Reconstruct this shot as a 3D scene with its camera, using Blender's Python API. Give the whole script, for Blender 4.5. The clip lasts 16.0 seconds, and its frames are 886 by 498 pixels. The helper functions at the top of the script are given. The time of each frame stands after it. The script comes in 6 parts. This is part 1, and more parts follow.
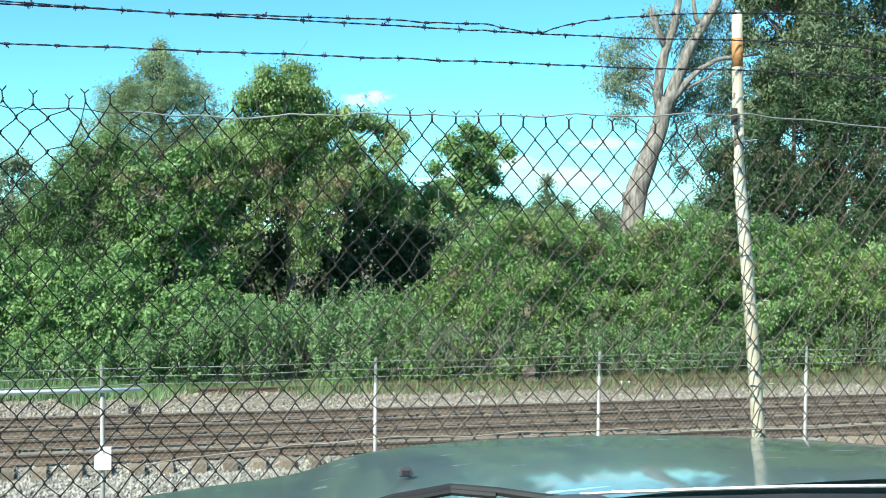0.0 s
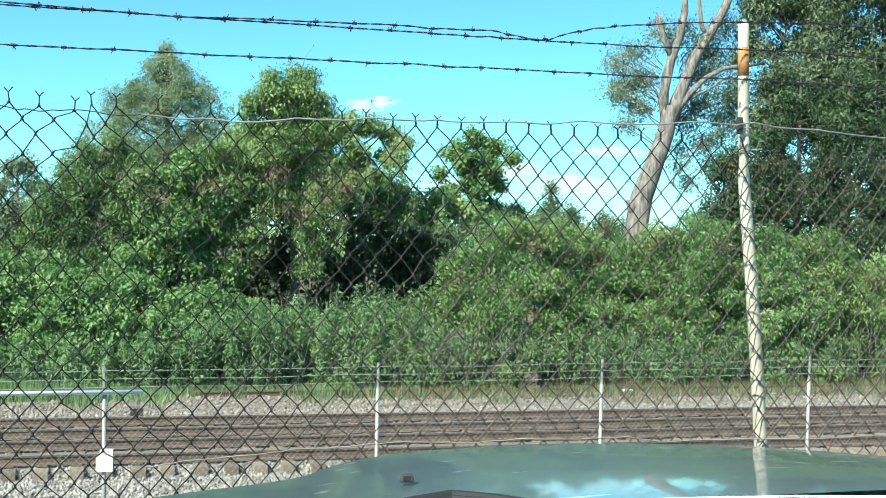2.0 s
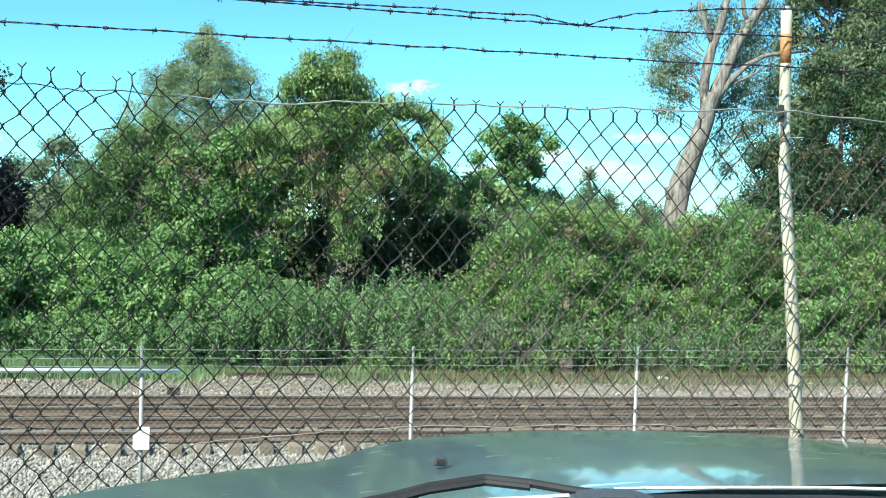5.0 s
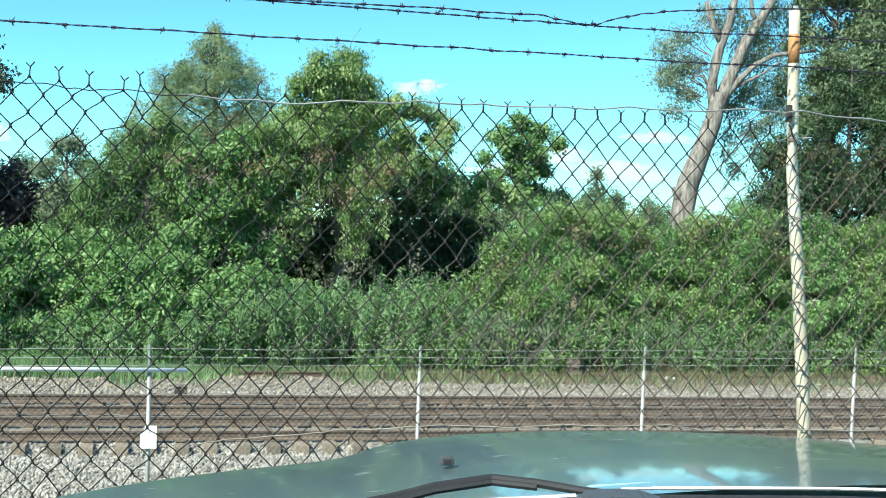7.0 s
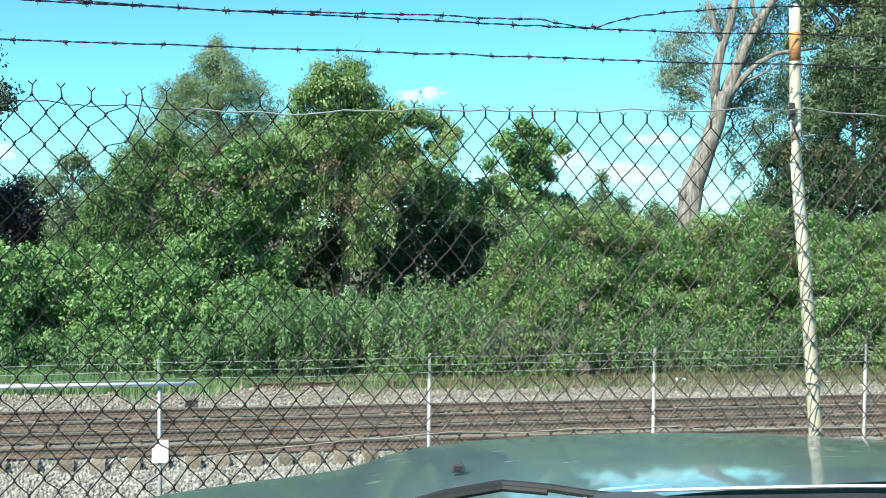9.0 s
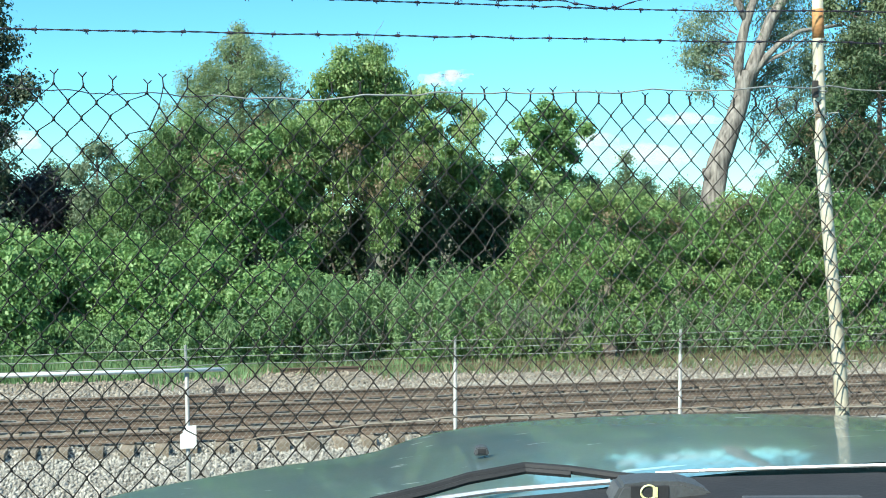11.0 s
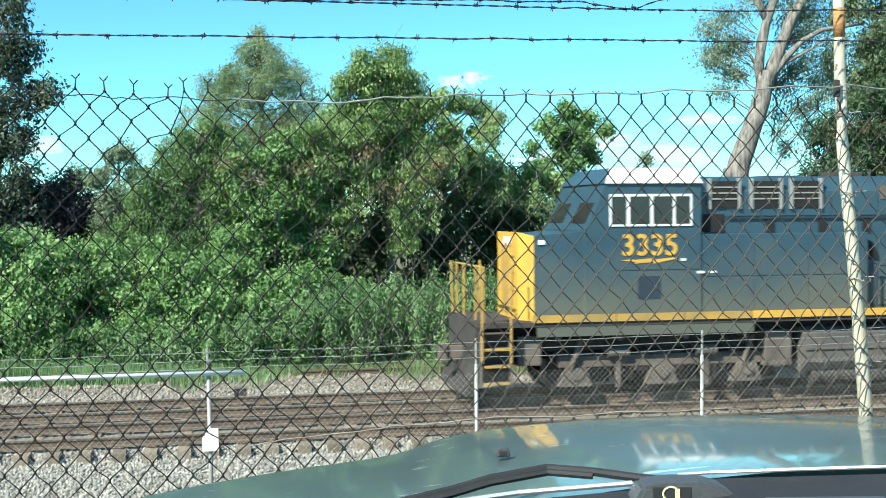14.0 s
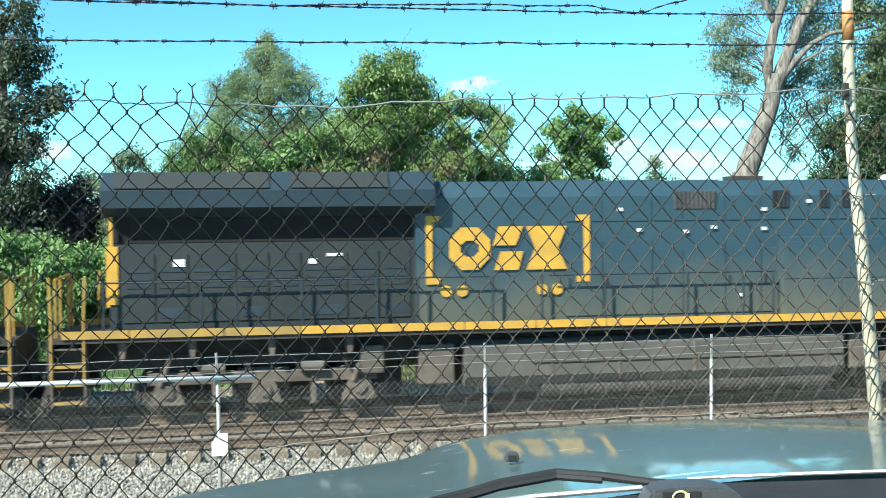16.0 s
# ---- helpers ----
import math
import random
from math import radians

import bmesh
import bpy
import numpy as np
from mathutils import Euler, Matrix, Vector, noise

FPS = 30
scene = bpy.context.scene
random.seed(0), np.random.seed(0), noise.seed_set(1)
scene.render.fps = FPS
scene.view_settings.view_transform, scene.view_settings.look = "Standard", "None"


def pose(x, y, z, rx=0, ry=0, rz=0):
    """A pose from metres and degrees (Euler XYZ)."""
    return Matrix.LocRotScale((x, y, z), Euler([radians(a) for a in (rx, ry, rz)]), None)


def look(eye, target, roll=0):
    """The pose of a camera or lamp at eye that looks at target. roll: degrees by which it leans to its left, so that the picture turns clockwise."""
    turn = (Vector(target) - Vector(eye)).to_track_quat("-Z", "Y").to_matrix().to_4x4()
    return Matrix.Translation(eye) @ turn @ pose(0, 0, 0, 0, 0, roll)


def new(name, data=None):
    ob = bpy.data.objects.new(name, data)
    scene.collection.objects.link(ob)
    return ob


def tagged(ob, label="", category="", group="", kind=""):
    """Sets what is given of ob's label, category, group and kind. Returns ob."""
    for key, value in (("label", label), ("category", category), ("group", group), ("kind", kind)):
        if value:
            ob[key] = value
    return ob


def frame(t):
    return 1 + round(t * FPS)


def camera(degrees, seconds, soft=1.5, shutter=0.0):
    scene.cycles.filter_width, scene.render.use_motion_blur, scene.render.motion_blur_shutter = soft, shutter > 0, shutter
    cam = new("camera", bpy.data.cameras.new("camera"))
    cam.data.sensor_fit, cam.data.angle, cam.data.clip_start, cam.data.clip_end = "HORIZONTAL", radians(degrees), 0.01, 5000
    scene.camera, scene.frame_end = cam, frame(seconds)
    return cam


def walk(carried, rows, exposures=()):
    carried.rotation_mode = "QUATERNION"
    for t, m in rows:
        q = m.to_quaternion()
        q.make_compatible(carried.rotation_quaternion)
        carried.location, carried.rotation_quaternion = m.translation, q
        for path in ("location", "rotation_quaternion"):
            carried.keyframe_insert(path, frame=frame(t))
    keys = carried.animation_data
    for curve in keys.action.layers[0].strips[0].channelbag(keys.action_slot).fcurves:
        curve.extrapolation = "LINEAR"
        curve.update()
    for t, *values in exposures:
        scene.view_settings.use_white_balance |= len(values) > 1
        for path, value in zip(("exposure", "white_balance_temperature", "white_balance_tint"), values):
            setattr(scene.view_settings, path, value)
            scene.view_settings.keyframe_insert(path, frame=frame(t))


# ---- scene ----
cam = camera(39.0, 16.0, soft=1.0, shutter=0.12)
EYE = (0.0, 0.0, 1.5)
# seconds, sideways shift, pitch, roll, yaw
TURNS = [
    (0.0, -0.008, -0.702, -0.556, -15.111),
    (0.5, -0.008, -0.502, -1.028, -15.059),
    (1.0, -0.008, -0.396, -1.436, -14.965),
    (1.5, -0.008, -0.378, -1.442, -15.028),
    (2.0, -0.008, -0.436, -1.209, -14.927),
    (2.5, -0.008, -0.569, -1.446, -14.596),
    (3.0, -0.008, -0.765, -1.714, -14.246),
    (3.5, -0.008, -0.919, -1.806, -13.914),
    (4.0, -0.008, -1.041, -1.862, -13.615),
    (6.5, -0.008, -1.282, -2.108, -12.985),
    (7.0, -0.008, -1.226, -2.102, -12.906),
    (7.5, -0.008, -1.149, -2.263, -12.818),
    (8.0, -0.008, -1.053, -2.473, -12.814),
    (8.5, -0.008, -0.960, -2.374, -12.805),
    (9.0, -0.005, -0.919, -0.619, -12.619),
    (11.5, 0.0, -1.781, 0.021, -11.361),
    (12.0, 0.0, -1.794, -0.055, -11.157),
    (12.5, 0.0, -1.756, 0.084, -10.966),
    (13.0, 0.0, -1.703, 0.086, -10.818),
    (13.5, 0.0, -1.638, 0.231, -10.741),
    (14.0, 0.0, -1.582, 0.460, -10.593),
    (14.5, 0.0, -1.550, 0.460, -10.450),
    (15.0, 0.0, -1.524, 0.509, -10.333),
    (15.5, 0.0, -1.504, 0.528, -10.288),
    (16.0, 0.0, -1.378, 0.591, -10.197),
]
walk(cam, [(t, pose(EYE[0] + dx, EYE[1], EYE[2], 90 + p, r, y)) for t, dx, p, r, y in TURNS], exposures=[(0.0, 0.91, 6450, 1), (16.0, 0.91, 6450, 1)])

# ---- sky and sun ----
SUN_AZ, SUN_EL = 232.0, 42.0        # degrees clockwise from +y, degrees above the horizon
world = bpy.data.worlds.new("sky")
scene.world = world
world.use_nodes = True
wt = world.node_tree
sky = wt.nodes.new("ShaderNodeTexSky")
sky.sky_type = "NISHITA"
sky.sun_disc = False
sky.sun_elevation = radians(SUN_EL)
sky.sun_rotation = radians(SUN_AZ)
sky.air_density, sky.dust_density, sky.ozone_density = 1.0, 0.0, 6.0
sky.altitude = 1500
wt.nodes["Background"].inputs["Strength"].default_value = 0.122
tint = wt.nodes.new("ShaderNodeMix")
tint.data_type, tint.blend_type = "RGBA", "MULTIPLY"
tint.inputs[0].default_value = 1.0
tint.inputs[7].default_value = (0.58, 0.98, 0.94, 1.0)
wt.links.new(sky.outputs[0], tint.inputs[6])
wt.links.new(tint.outputs[2], wt.nodes["Background"].inputs["Color"])
sun_data = bpy.data.lights.new("sun", "SUN")
sun_data.energy, sun_data.angle, sun_data.color = 5.0, radians(0.5), (1.0, 0.95, 0.86)
sun = new("sun", sun_data)
sa, se = radians(SUN_AZ), radians(SUN_EL)
sun_dir = Vector((math.sin(sa) * math.cos(se), math.cos(sa) * math.cos(se), math.sin(se)))
sun.matrix_basis = look(sun_dir * 60, (0, 0, 0))


# ---- materials ----
def mat(name, c1, c2=None, rough=0.6, metal=0.0, scale=8.0, fine=90.0, bump=0.15, coat=0.0, island=0.0, random_obj=0.0, stretch=None):
    """Two-scale procedural surface: c1 to c2 by broad noise, grain by fine noise."""
    m = bpy.data.materials.new(name)
    m.use_nodes = True
    nt = m.node_tree
    b = nt.nodes["Principled BSDF"]
    c2 = c2 or tuple(v * 0.7 for v in c1)
    tc = nt.nodes.new("ShaderNodeTexCoord")
    mp = nt.nodes.new("ShaderNodeMapping")
    if stretch:
        mp.inputs["Scale"].default_value = stretch
    nt.links.new(tc.outputs["Object"], mp.inputs[0])
    n1 = nt.nodes.new("ShaderNodeTexNoise")
    n1.inputs["Scale"].default_value, n1.inputs["Detail"].default_value = scale, 6
    n2 = nt.nodes.new("ShaderNodeTexNoise")
    n2.inputs["Scale"].default_value, n2.inputs["Detail"].default_value = fine, 4
    for n in (n1, n2):
        nt.links.new(mp.outputs[0], n.inputs["Vector"])
    ramp = nt.nodes.new("ShaderNodeValToRGB")
    ramp.color_ramp.elements[0].position, ramp.color_ramp.elements[1].position = 0.32, 0.68
    ramp.color_ramp.elements[0].color, ramp.color_ramp.elements[1].color = (*c1, 1), (*c2, 1)
    nt.links.new(n1.outputs[0], ramp.inputs[0])
    hsv = nt.nodes.new("ShaderNodeHueSaturation")
    nt.links.new(ramp.outputs[0], hsv.inputs["Color"])
    add = nt.nodes.new("ShaderNodeMath")
    add.operation = "MULTIPLY_ADD"
    nt.links.new(n2.outputs[0], add.inputs[0])
    add.inputs[1].default_value, add.inputs[2].default_value = 0.5, 0.75
    last = add.outputs[0]
    if island or random_obj:
        if island:
            g = nt.nodes.new("ShaderNodeNewGeometry")
            src, amount = g.outputs["Random Per Island"], island
        else:
            g = nt.nodes.new("ShaderNodeObjectInfo")
            src, amount = g.outputs["Random"], random_obj
        ma = nt.nodes.new("ShaderNodeMath")
        ma.operation = "MULTIPLY_ADD"
        nt.links.new(src, ma.inputs[0])
        ma.inputs[1].default_value, ma.inputs[2].default_value = amount, 1 - amount / 2
        mm = nt.nodes.new("ShaderNodeMath")
        mm.operation = "MULTIPLY"
        nt.links.new(ma.outputs[0], mm.inputs[0])
        nt.links.new(last, mm.inputs[1])
        last = mm.outputs[0]
    nt.links.new(last, hsv.inputs["Value"])
    nt.links.new(hsv.outputs[0], b.inputs["Base Color"])
    b.inputs["Roughness"].default_value, b.inputs["Metallic"].default_value = rough, metal
    b.inputs["Coat Weight"].default_value = coat
    b.inputs["Coat Roughness"].default_value = 0.06
    if bump:
        bp = nt.nodes.new("ShaderNodeBump")
        bp.inputs["Strength"].default_value, bp.inputs["Distance"].default_value = bump, 0.01
        nt.links.new(n2.outputs[0], bp.inputs["Height"])
        nt.links.new(bp.outputs[0], b.inputs["Normal"])
    return m


def leaf_mat(name, c1, c2, c3, rough=0.5, scale=0.6, translucent=0.42):
    """Leaf surface: colour by clump noise, per leaf variation, some light let through."""
    m = bpy.data.materials.new(name)
    m.use_nodes = True
    nt = m.node_tree
    b = nt.nodes["Principled BSDF"]
    b.inputs["Roughness"].default_value = rough
    tc = nt.nodes.new("ShaderNodeTexCoord")
    n1 = nt.nodes.new("ShaderNodeTexNoise")
    n1.inputs["Scale"].default_value, n1.inputs["Detail"].default_value = scale, 5
    nt.links.new(tc.outputs["Object"], n1.inputs["Vector"])
    g = nt.nodes.new("ShaderNodeNewGeometry")
    mix = nt.nodes.new("ShaderNodeMath")
    mix.operation = "MULTIPLY_ADD"
    nt.links.new(g.outputs["Random Per Island"], mix.inputs[0])
    mix.inputs[1].default_value = 0.5
    sub = nt.nodes.new("ShaderNodeMath")
    sub.operation = "MULTIPLY_ADD"
    nt.links.new(n1.outputs[0], sub.inputs[0])
    sub.inputs[1].default_value, sub.inputs[2].default_value = 1.3, -0.4
    nt.links.new(sub.outputs[0], mix.inputs[2])
    ramp = nt.nodes.new("ShaderNodeValToRGB")
    e = ramp.color_ramp.elements
    e[0].position, e[0].color = 0.15, (*c1, 1)
    e[1].position, e[1].color = 0.95, (*c3, 1)
    mid = e.new(0.55)
    mid.color = (*c2, 1)
    nt.links.new(mix.outputs[0], ramp.inputs[0])
    nt.links.new(ramp.outputs[0], b.inputs["Base Color"])
    tr = nt.nodes.new("ShaderNodeBsdfTranslucent")
    nt.links.new(ramp.outputs[0], tr.inputs["Color"])
    ms = nt.nodes.new("ShaderNodeMixShader")
    ms.inputs[0].default_value = translucent
    nt.links.new(b.outputs[0], ms.inputs[1])
    nt.links.new(tr.outputs[0], ms.inputs[2])
    nt.links.new(ms.outputs[0], nt.nodes["Material Output"].inputs["Surface"])
    return m


M = {
    "gravel_lot": mat("gravel_lot", (0.22, 0.20, 0.17), (0.14, 0.13, 0.11), 0.95, scale=2, fine=60, bump=0.6),
    "earth": mat("earth", (0.10, 0.11, 0.05), (0.17, 0.14, 0.09), 0.95, scale=0.7, fine=30, bump=0.6),
    "ballast_bed": mat("ballast_bed", (0.24, 0.22, 0.185), (0.15, 0.135, 0.11), 0.95, scale=1.5, fine=18, bump=0.8),
    "track_bed": mat("track_bed", (0.20, 0.17, 0.135), (0.23, 0.20, 0.165), 0.95, scale=1.5, fine=18, bump=0.8),
    "stone": mat("stone", (0.372, 0.358, 0.316), (0.233, 0.223, 0.195), 0.9, scale=3, fine=40, bump=0.2, island=0.9),
    "stone_rusty": mat("stone_rusty", (0.184, 0.155, 0.115), (0.331, 0.294, 0.239), 0.9, scale=3, fine=40, bump=0.2, island=0.9),
    "tie": mat("tie", (0.265, 0.218, 0.160), (0.155, 0.126, 0.092), 0.9, scale=3, fine=50, bump=0.5, random_obj=0.5, stretch=(8, 1, 8)),
    "rail": mat("rail", (0.135, 0.098, 0.07), (0.085, 0.062, 0.046), 0.9, 0.0, scale=3, fine=40),
    "rail_head": mat("rail_head", (0.34, 0.28, 0.23), (0.24, 0.19, 0.16), 0.55, 0.5, scale=4, fine=60, bump=0.05),
    "old_wire": mat("old_wire", (0.42, 0.38, 0.31), (0.26, 0.22, 0.17), 0.7, 0.1, scale=9, fine=80, bump=0.1),
    "wire": mat("wire", (0.006, 0.007, 0.006), (0.014, 0.013, 0.011), 0.85, 0.0, scale=1.3, fine=60, bump=0.1),
    "barb": mat("barb", (0.036, 0.034, 0.055), (0.055, 0.045, 0.055), 0.6, 0.3, scale=6, fine=60, bump=0.1),
    "galv": mat("galv", (0.41, 0.41, 0.385), (0.28, 0.28, 0.26), 0.5, 0.3, scale=6, fine=80, bump=0.1),
    "pipe": mat("pipe", (0.62, 0.58, 0.46), (0.46, 0.40, 0.28), 0.6, 0.15, scale=9, fine=70, bump=0.2, stretch=(1, 1, 0.35)),
    "rust": mat("rust", (0.33, 0.14, 0.05), (0.45, 0.25, 0.10), 0.85, scale=25, fine=120, bump=0.3),
    "white": mat("white", (0.80, 0.80, 0.78), (0.70, 0.70, 0.69), 0.45, scale=6, fine=80, bump=0.05),
    "sticker": mat("sticker", (0.78, 0.78, 0.75), (0.6, 0.6, 0.58), 0.5, scale=6, fine=80, bump=0.0),
    "blue": mat("blue", (0.023, 0.060, 0.089), (0.032, 0.072, 0.099), 0.45, scale=1.2, fine=30, bump=0.05, coat=0.15),
    "blue_dirty": mat("blue_dirty", (0.040, 0.052, 0.046), (0.026, 0.041, 0.050), 0.6, scale=1.0, fine=25, bump=0.06),
    "blue_deep": mat("blue_deep", (0.023, 0.043, 0.059), (0.017, 0.036, 0.052), 0.55, scale=1.1, fine=30, bump=0.05),
    "grey_blue_dark": mat("grey_blue_dark", (0.031, 0.037, 0.034), (0.019, 0.028, 0.034), 0.65, scale=1.0, fine=25, bump=0.06),
    "blue_dark": mat("blue_dark", (0.018, 0.03, 0.045), (0.03, 0.045, 0.06), 0.55, scale=2, fine=40, bump=0.05),
    "yellow": mat("yellow", (0.66, 0.37, 0.05), (0.52, 0.30, 0.06), 0.5, scale=3, fine=40, bump=0.05),
    "yellow_dirty": mat("yellow_dirty", (0.32, 0.215, 0.07), (0.48, 0.285, 0.06), 0.6, scale=2, fine=40, bump=0.05),
    "under": mat("under", (0.10, 0.085, 0.072), (0.17, 0.14, 0.115), 0.85, 0.1, scale=2.5, fine=40, bump=0.2),
    "under_dark": mat("under_dark", (0.034, 0.031, 0.029), (0.060, 0.052, 0.046), 0.85, scale=2.5, fine=40, bump=0.2),
    "tank": mat("tank", (0.095, 0.092, 0.086), (0.14, 0.128, 0.112), 0.75, 0.1, scale=1.2, fine=30, bump=0.1),
    "grille": mat("grille", (0.008, 0.008, 0.009), (0.014, 0.013, 0.012), 0.85, scale=4, fine=60, bump=0.1),
    "roof_glare": mat("roof_glare", (0.82, 0.80, 0.74), (0.72, 0.70, 0.64), 0.5, scale=2, fine=40, bump=0.05),
    "radiator": mat("radiator", (0.36, 0.35, 0.30), (0.28, 0.27, 0.23), 0.6, 0.2, scale=2, fine=40, bump=0.1),
    "glass": mat("glass", (0.02, 0.022, 0.025), (0.03, 0.03, 0.033), 0.08, scale=2, fine=40, bump=0.0),
    "hood": mat("hood", (0.125, 0.182, 0.168), (0.160, 0.205, 0.196), 0.36, 0.2, scale=9, fine=160, bump=0.02, coat=0.8),
    "plastic": mat("plastic", (0.014, 0.015, 0.018), (0.022, 0.023, 0.026), 0.75, scale=20, fine=200, bump=0.1),
    "plastic_grey": mat("plastic_grey", (0.055, 0.06, 0.065), (0.075, 0.08, 0.085), 0.55, scale=20, fine=200, bump=0.1),
    "edge_highlight": mat("edge_highlight", (0.75, 0.76, 0.77), (0.68, 0.69, 0.70), 0.25, 0.6, scale=20, fine=200, bump=0.0),
    "pale_yellow": mat("pale_yellow", (0.80, 0.78, 0.40), (0.75, 0.72, 0.35), 0.5, scale=40, fine=200, bump=0.0),
    "tyre": mat("tyre", (0.03, 0.03, 0.03), (0.045, 0.043, 0.04), 0.9, scale=8, fine=60),
    "bark_pale": mat("bark_pale", (0.36, 0.33, 0.29), (0.11, 0.098, 0.085), 0.95, scale=4.0, fine=16, bump=1.0, stretch=(2.5, 2.5, 0.6)),
    "bark": mat("bark", (0.13, 0.10, 0.08), (0.20, 0.165, 0.135), 0.95, scale=3, fine=25, bump=0.8, stretch=(3, 3, 0.7)),
    "leaf_bank": leaf_mat("leaf_bank", (0.098, 0.192, 0.066), (0.208, 0.365, 0.125), (0.37, 0.51, 0.22), scale=0.55),
    "leaf_yellow": leaf_mat("leaf_yellow", (0.105, 0.183, 0.055), (0.211, 0.329, 0.108), (0.376, 0.479, 0.197), scale=0.7),
    "leaf_weed": leaf_mat("leaf_weed", (0.1, 0.19, 0.078), (0.205, 0.345, 0.145), (0.36, 0.49, 0.26), scale=0.5),
    "leaf_vine": leaf_mat("leaf_vine", (0.118, 0.196, 0.065), (0.252, 0.386, 0.134), (0.470, 0.549, 0.269), scale=0.8),
    "leaf_cypress": leaf_mat("leaf_cypress", (0.16, 0.23, 0.11), (0.285, 0.38, 0.185), (0.42, 0.49, 0.28), scale=0.9),
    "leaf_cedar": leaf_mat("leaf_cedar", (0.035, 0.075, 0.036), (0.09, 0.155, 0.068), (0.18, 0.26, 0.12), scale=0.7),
    "leaf_juniper": leaf_mat("leaf_juniper", (0.083, 0.160, 0.061), (0.182, 0.303, 0.108), (0.330, 0.462, 0.187), scale=0.7),
    "leaf_tall": leaf_mat("leaf_tall", (0.085, 0.130, 0.062), (0.165, 0.230, 0.118), (0.36, 0.43, 0.28), scale=0.9),
    "leaf_grey": leaf_mat("leaf_grey", (0.15, 0.21, 0.125), (0.26, 0.335, 0.205), (0.42, 0.5, 0.36), scale=0.9),
    "leaf_oak": leaf_mat("leaf_oak", (0.04, 0.066, 0.04), (0.092, 0.125, 0.075), (0.27, 0.33, 0.24), scale=0.9),
    "leaf_purple": leaf_mat("leaf_purple", (0.042, 0.036, 0.048), (0.072, 0.058, 0.072), (0.12, 0.1, 0.11), scale=0.9),
    "leaf_far": leaf_mat("leaf_far", (0.095, 0.15, 0.075), (0.165, 0.245, 0.118), (0.245, 0.325, 0.17), scale=0.4),
    "dry": leaf_mat("dry", (0.16, 0.12, 0.07), (0.26, 0.205, 0.12), (0.38, 0.32, 0.20), scale=1.0),
}


def cloud_mat():
    """Thin white vapour of the sky backdrop, mostly see-through, ragged."""
    m = bpy.data.materials.new("cloud")
    m.use_nodes = True
    nt = m.node_tree
    a = nt.nodes.new("ShaderNodeEmission")
    a.inputs["Color"].default_value, a.inputs["Strength"].default_value = (0.95, 0.97, 1.0, 1), 0.62
    t = nt.nodes.new("ShaderNodeBsdfTransparent")
    tc = nt.nodes.new("ShaderNodeTexCoord")
    no = nt.nodes.new("ShaderNodeTexNoise")
    no.inputs["Scale"].default_value, no.inputs["Detail"].default_value = 0.09, 6
    nt.links.new(tc.outputs["Object"], no.inputs["Vector"])
    mr = nt.nodes.new("ShaderNodeMapRange")
    mr.inputs["From Min"].default_value, mr.inputs["From Max"].default_value = 0.40, 0.66
    mr.inputs["To Min"].default_value, mr.inputs["To Max"].default_value = 0.0, 0.36
    nt.links.new(no.outputs[0], mr.inputs["Value"])
    ms = nt.nodes.new("ShaderNodeMixShader")
    nt.links.new(mr.outputs[0], ms.inputs[0])
    nt.links.new(t.outputs[0], ms.inputs[1])
    nt.links.new(a.outputs[0], ms.inputs[2])
    nt.links.new(ms.outputs[0], nt.nodes["Material Output"].inputs["Surface"])
    return m


M["cloud"] = cloud_mat()


def rust_and_silhouette(material, rust, x0, x1):
    """Old black coating that gives way to brown rust along the run of the fence, in patches. Near the top the dark
    silhouette against the sky is put into the colour.
    """
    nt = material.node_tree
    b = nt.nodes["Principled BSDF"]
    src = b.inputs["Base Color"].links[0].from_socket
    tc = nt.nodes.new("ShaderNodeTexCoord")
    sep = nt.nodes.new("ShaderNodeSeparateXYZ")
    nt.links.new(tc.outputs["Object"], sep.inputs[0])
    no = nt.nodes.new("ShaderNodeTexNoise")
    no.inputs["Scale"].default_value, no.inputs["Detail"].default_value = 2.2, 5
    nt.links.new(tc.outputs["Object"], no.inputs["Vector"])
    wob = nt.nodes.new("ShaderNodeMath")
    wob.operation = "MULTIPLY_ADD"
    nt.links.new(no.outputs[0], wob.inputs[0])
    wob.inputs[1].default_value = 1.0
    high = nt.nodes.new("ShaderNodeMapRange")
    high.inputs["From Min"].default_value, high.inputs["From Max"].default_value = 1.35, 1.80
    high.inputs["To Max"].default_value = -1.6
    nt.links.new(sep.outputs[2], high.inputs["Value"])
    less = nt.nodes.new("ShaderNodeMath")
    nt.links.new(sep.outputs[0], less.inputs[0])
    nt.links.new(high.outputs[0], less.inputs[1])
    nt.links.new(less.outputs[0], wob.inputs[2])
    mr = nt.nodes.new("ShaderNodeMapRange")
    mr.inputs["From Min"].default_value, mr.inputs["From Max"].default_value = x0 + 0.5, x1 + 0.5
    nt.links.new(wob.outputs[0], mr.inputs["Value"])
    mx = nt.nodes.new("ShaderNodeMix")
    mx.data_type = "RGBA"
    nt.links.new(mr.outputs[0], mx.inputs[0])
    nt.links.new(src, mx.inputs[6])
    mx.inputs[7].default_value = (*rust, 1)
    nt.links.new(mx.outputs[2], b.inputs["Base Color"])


rust_and_silhouette(M["wire"], (0.078, 0.064, 0.053), 0.15, 0.95)
for key in ("bark", "bark_pale"):
    for node in M[key].node_tree.nodes:
        if node.type == "BUMP":
            node.inputs["Distance"].default_value = 0.06


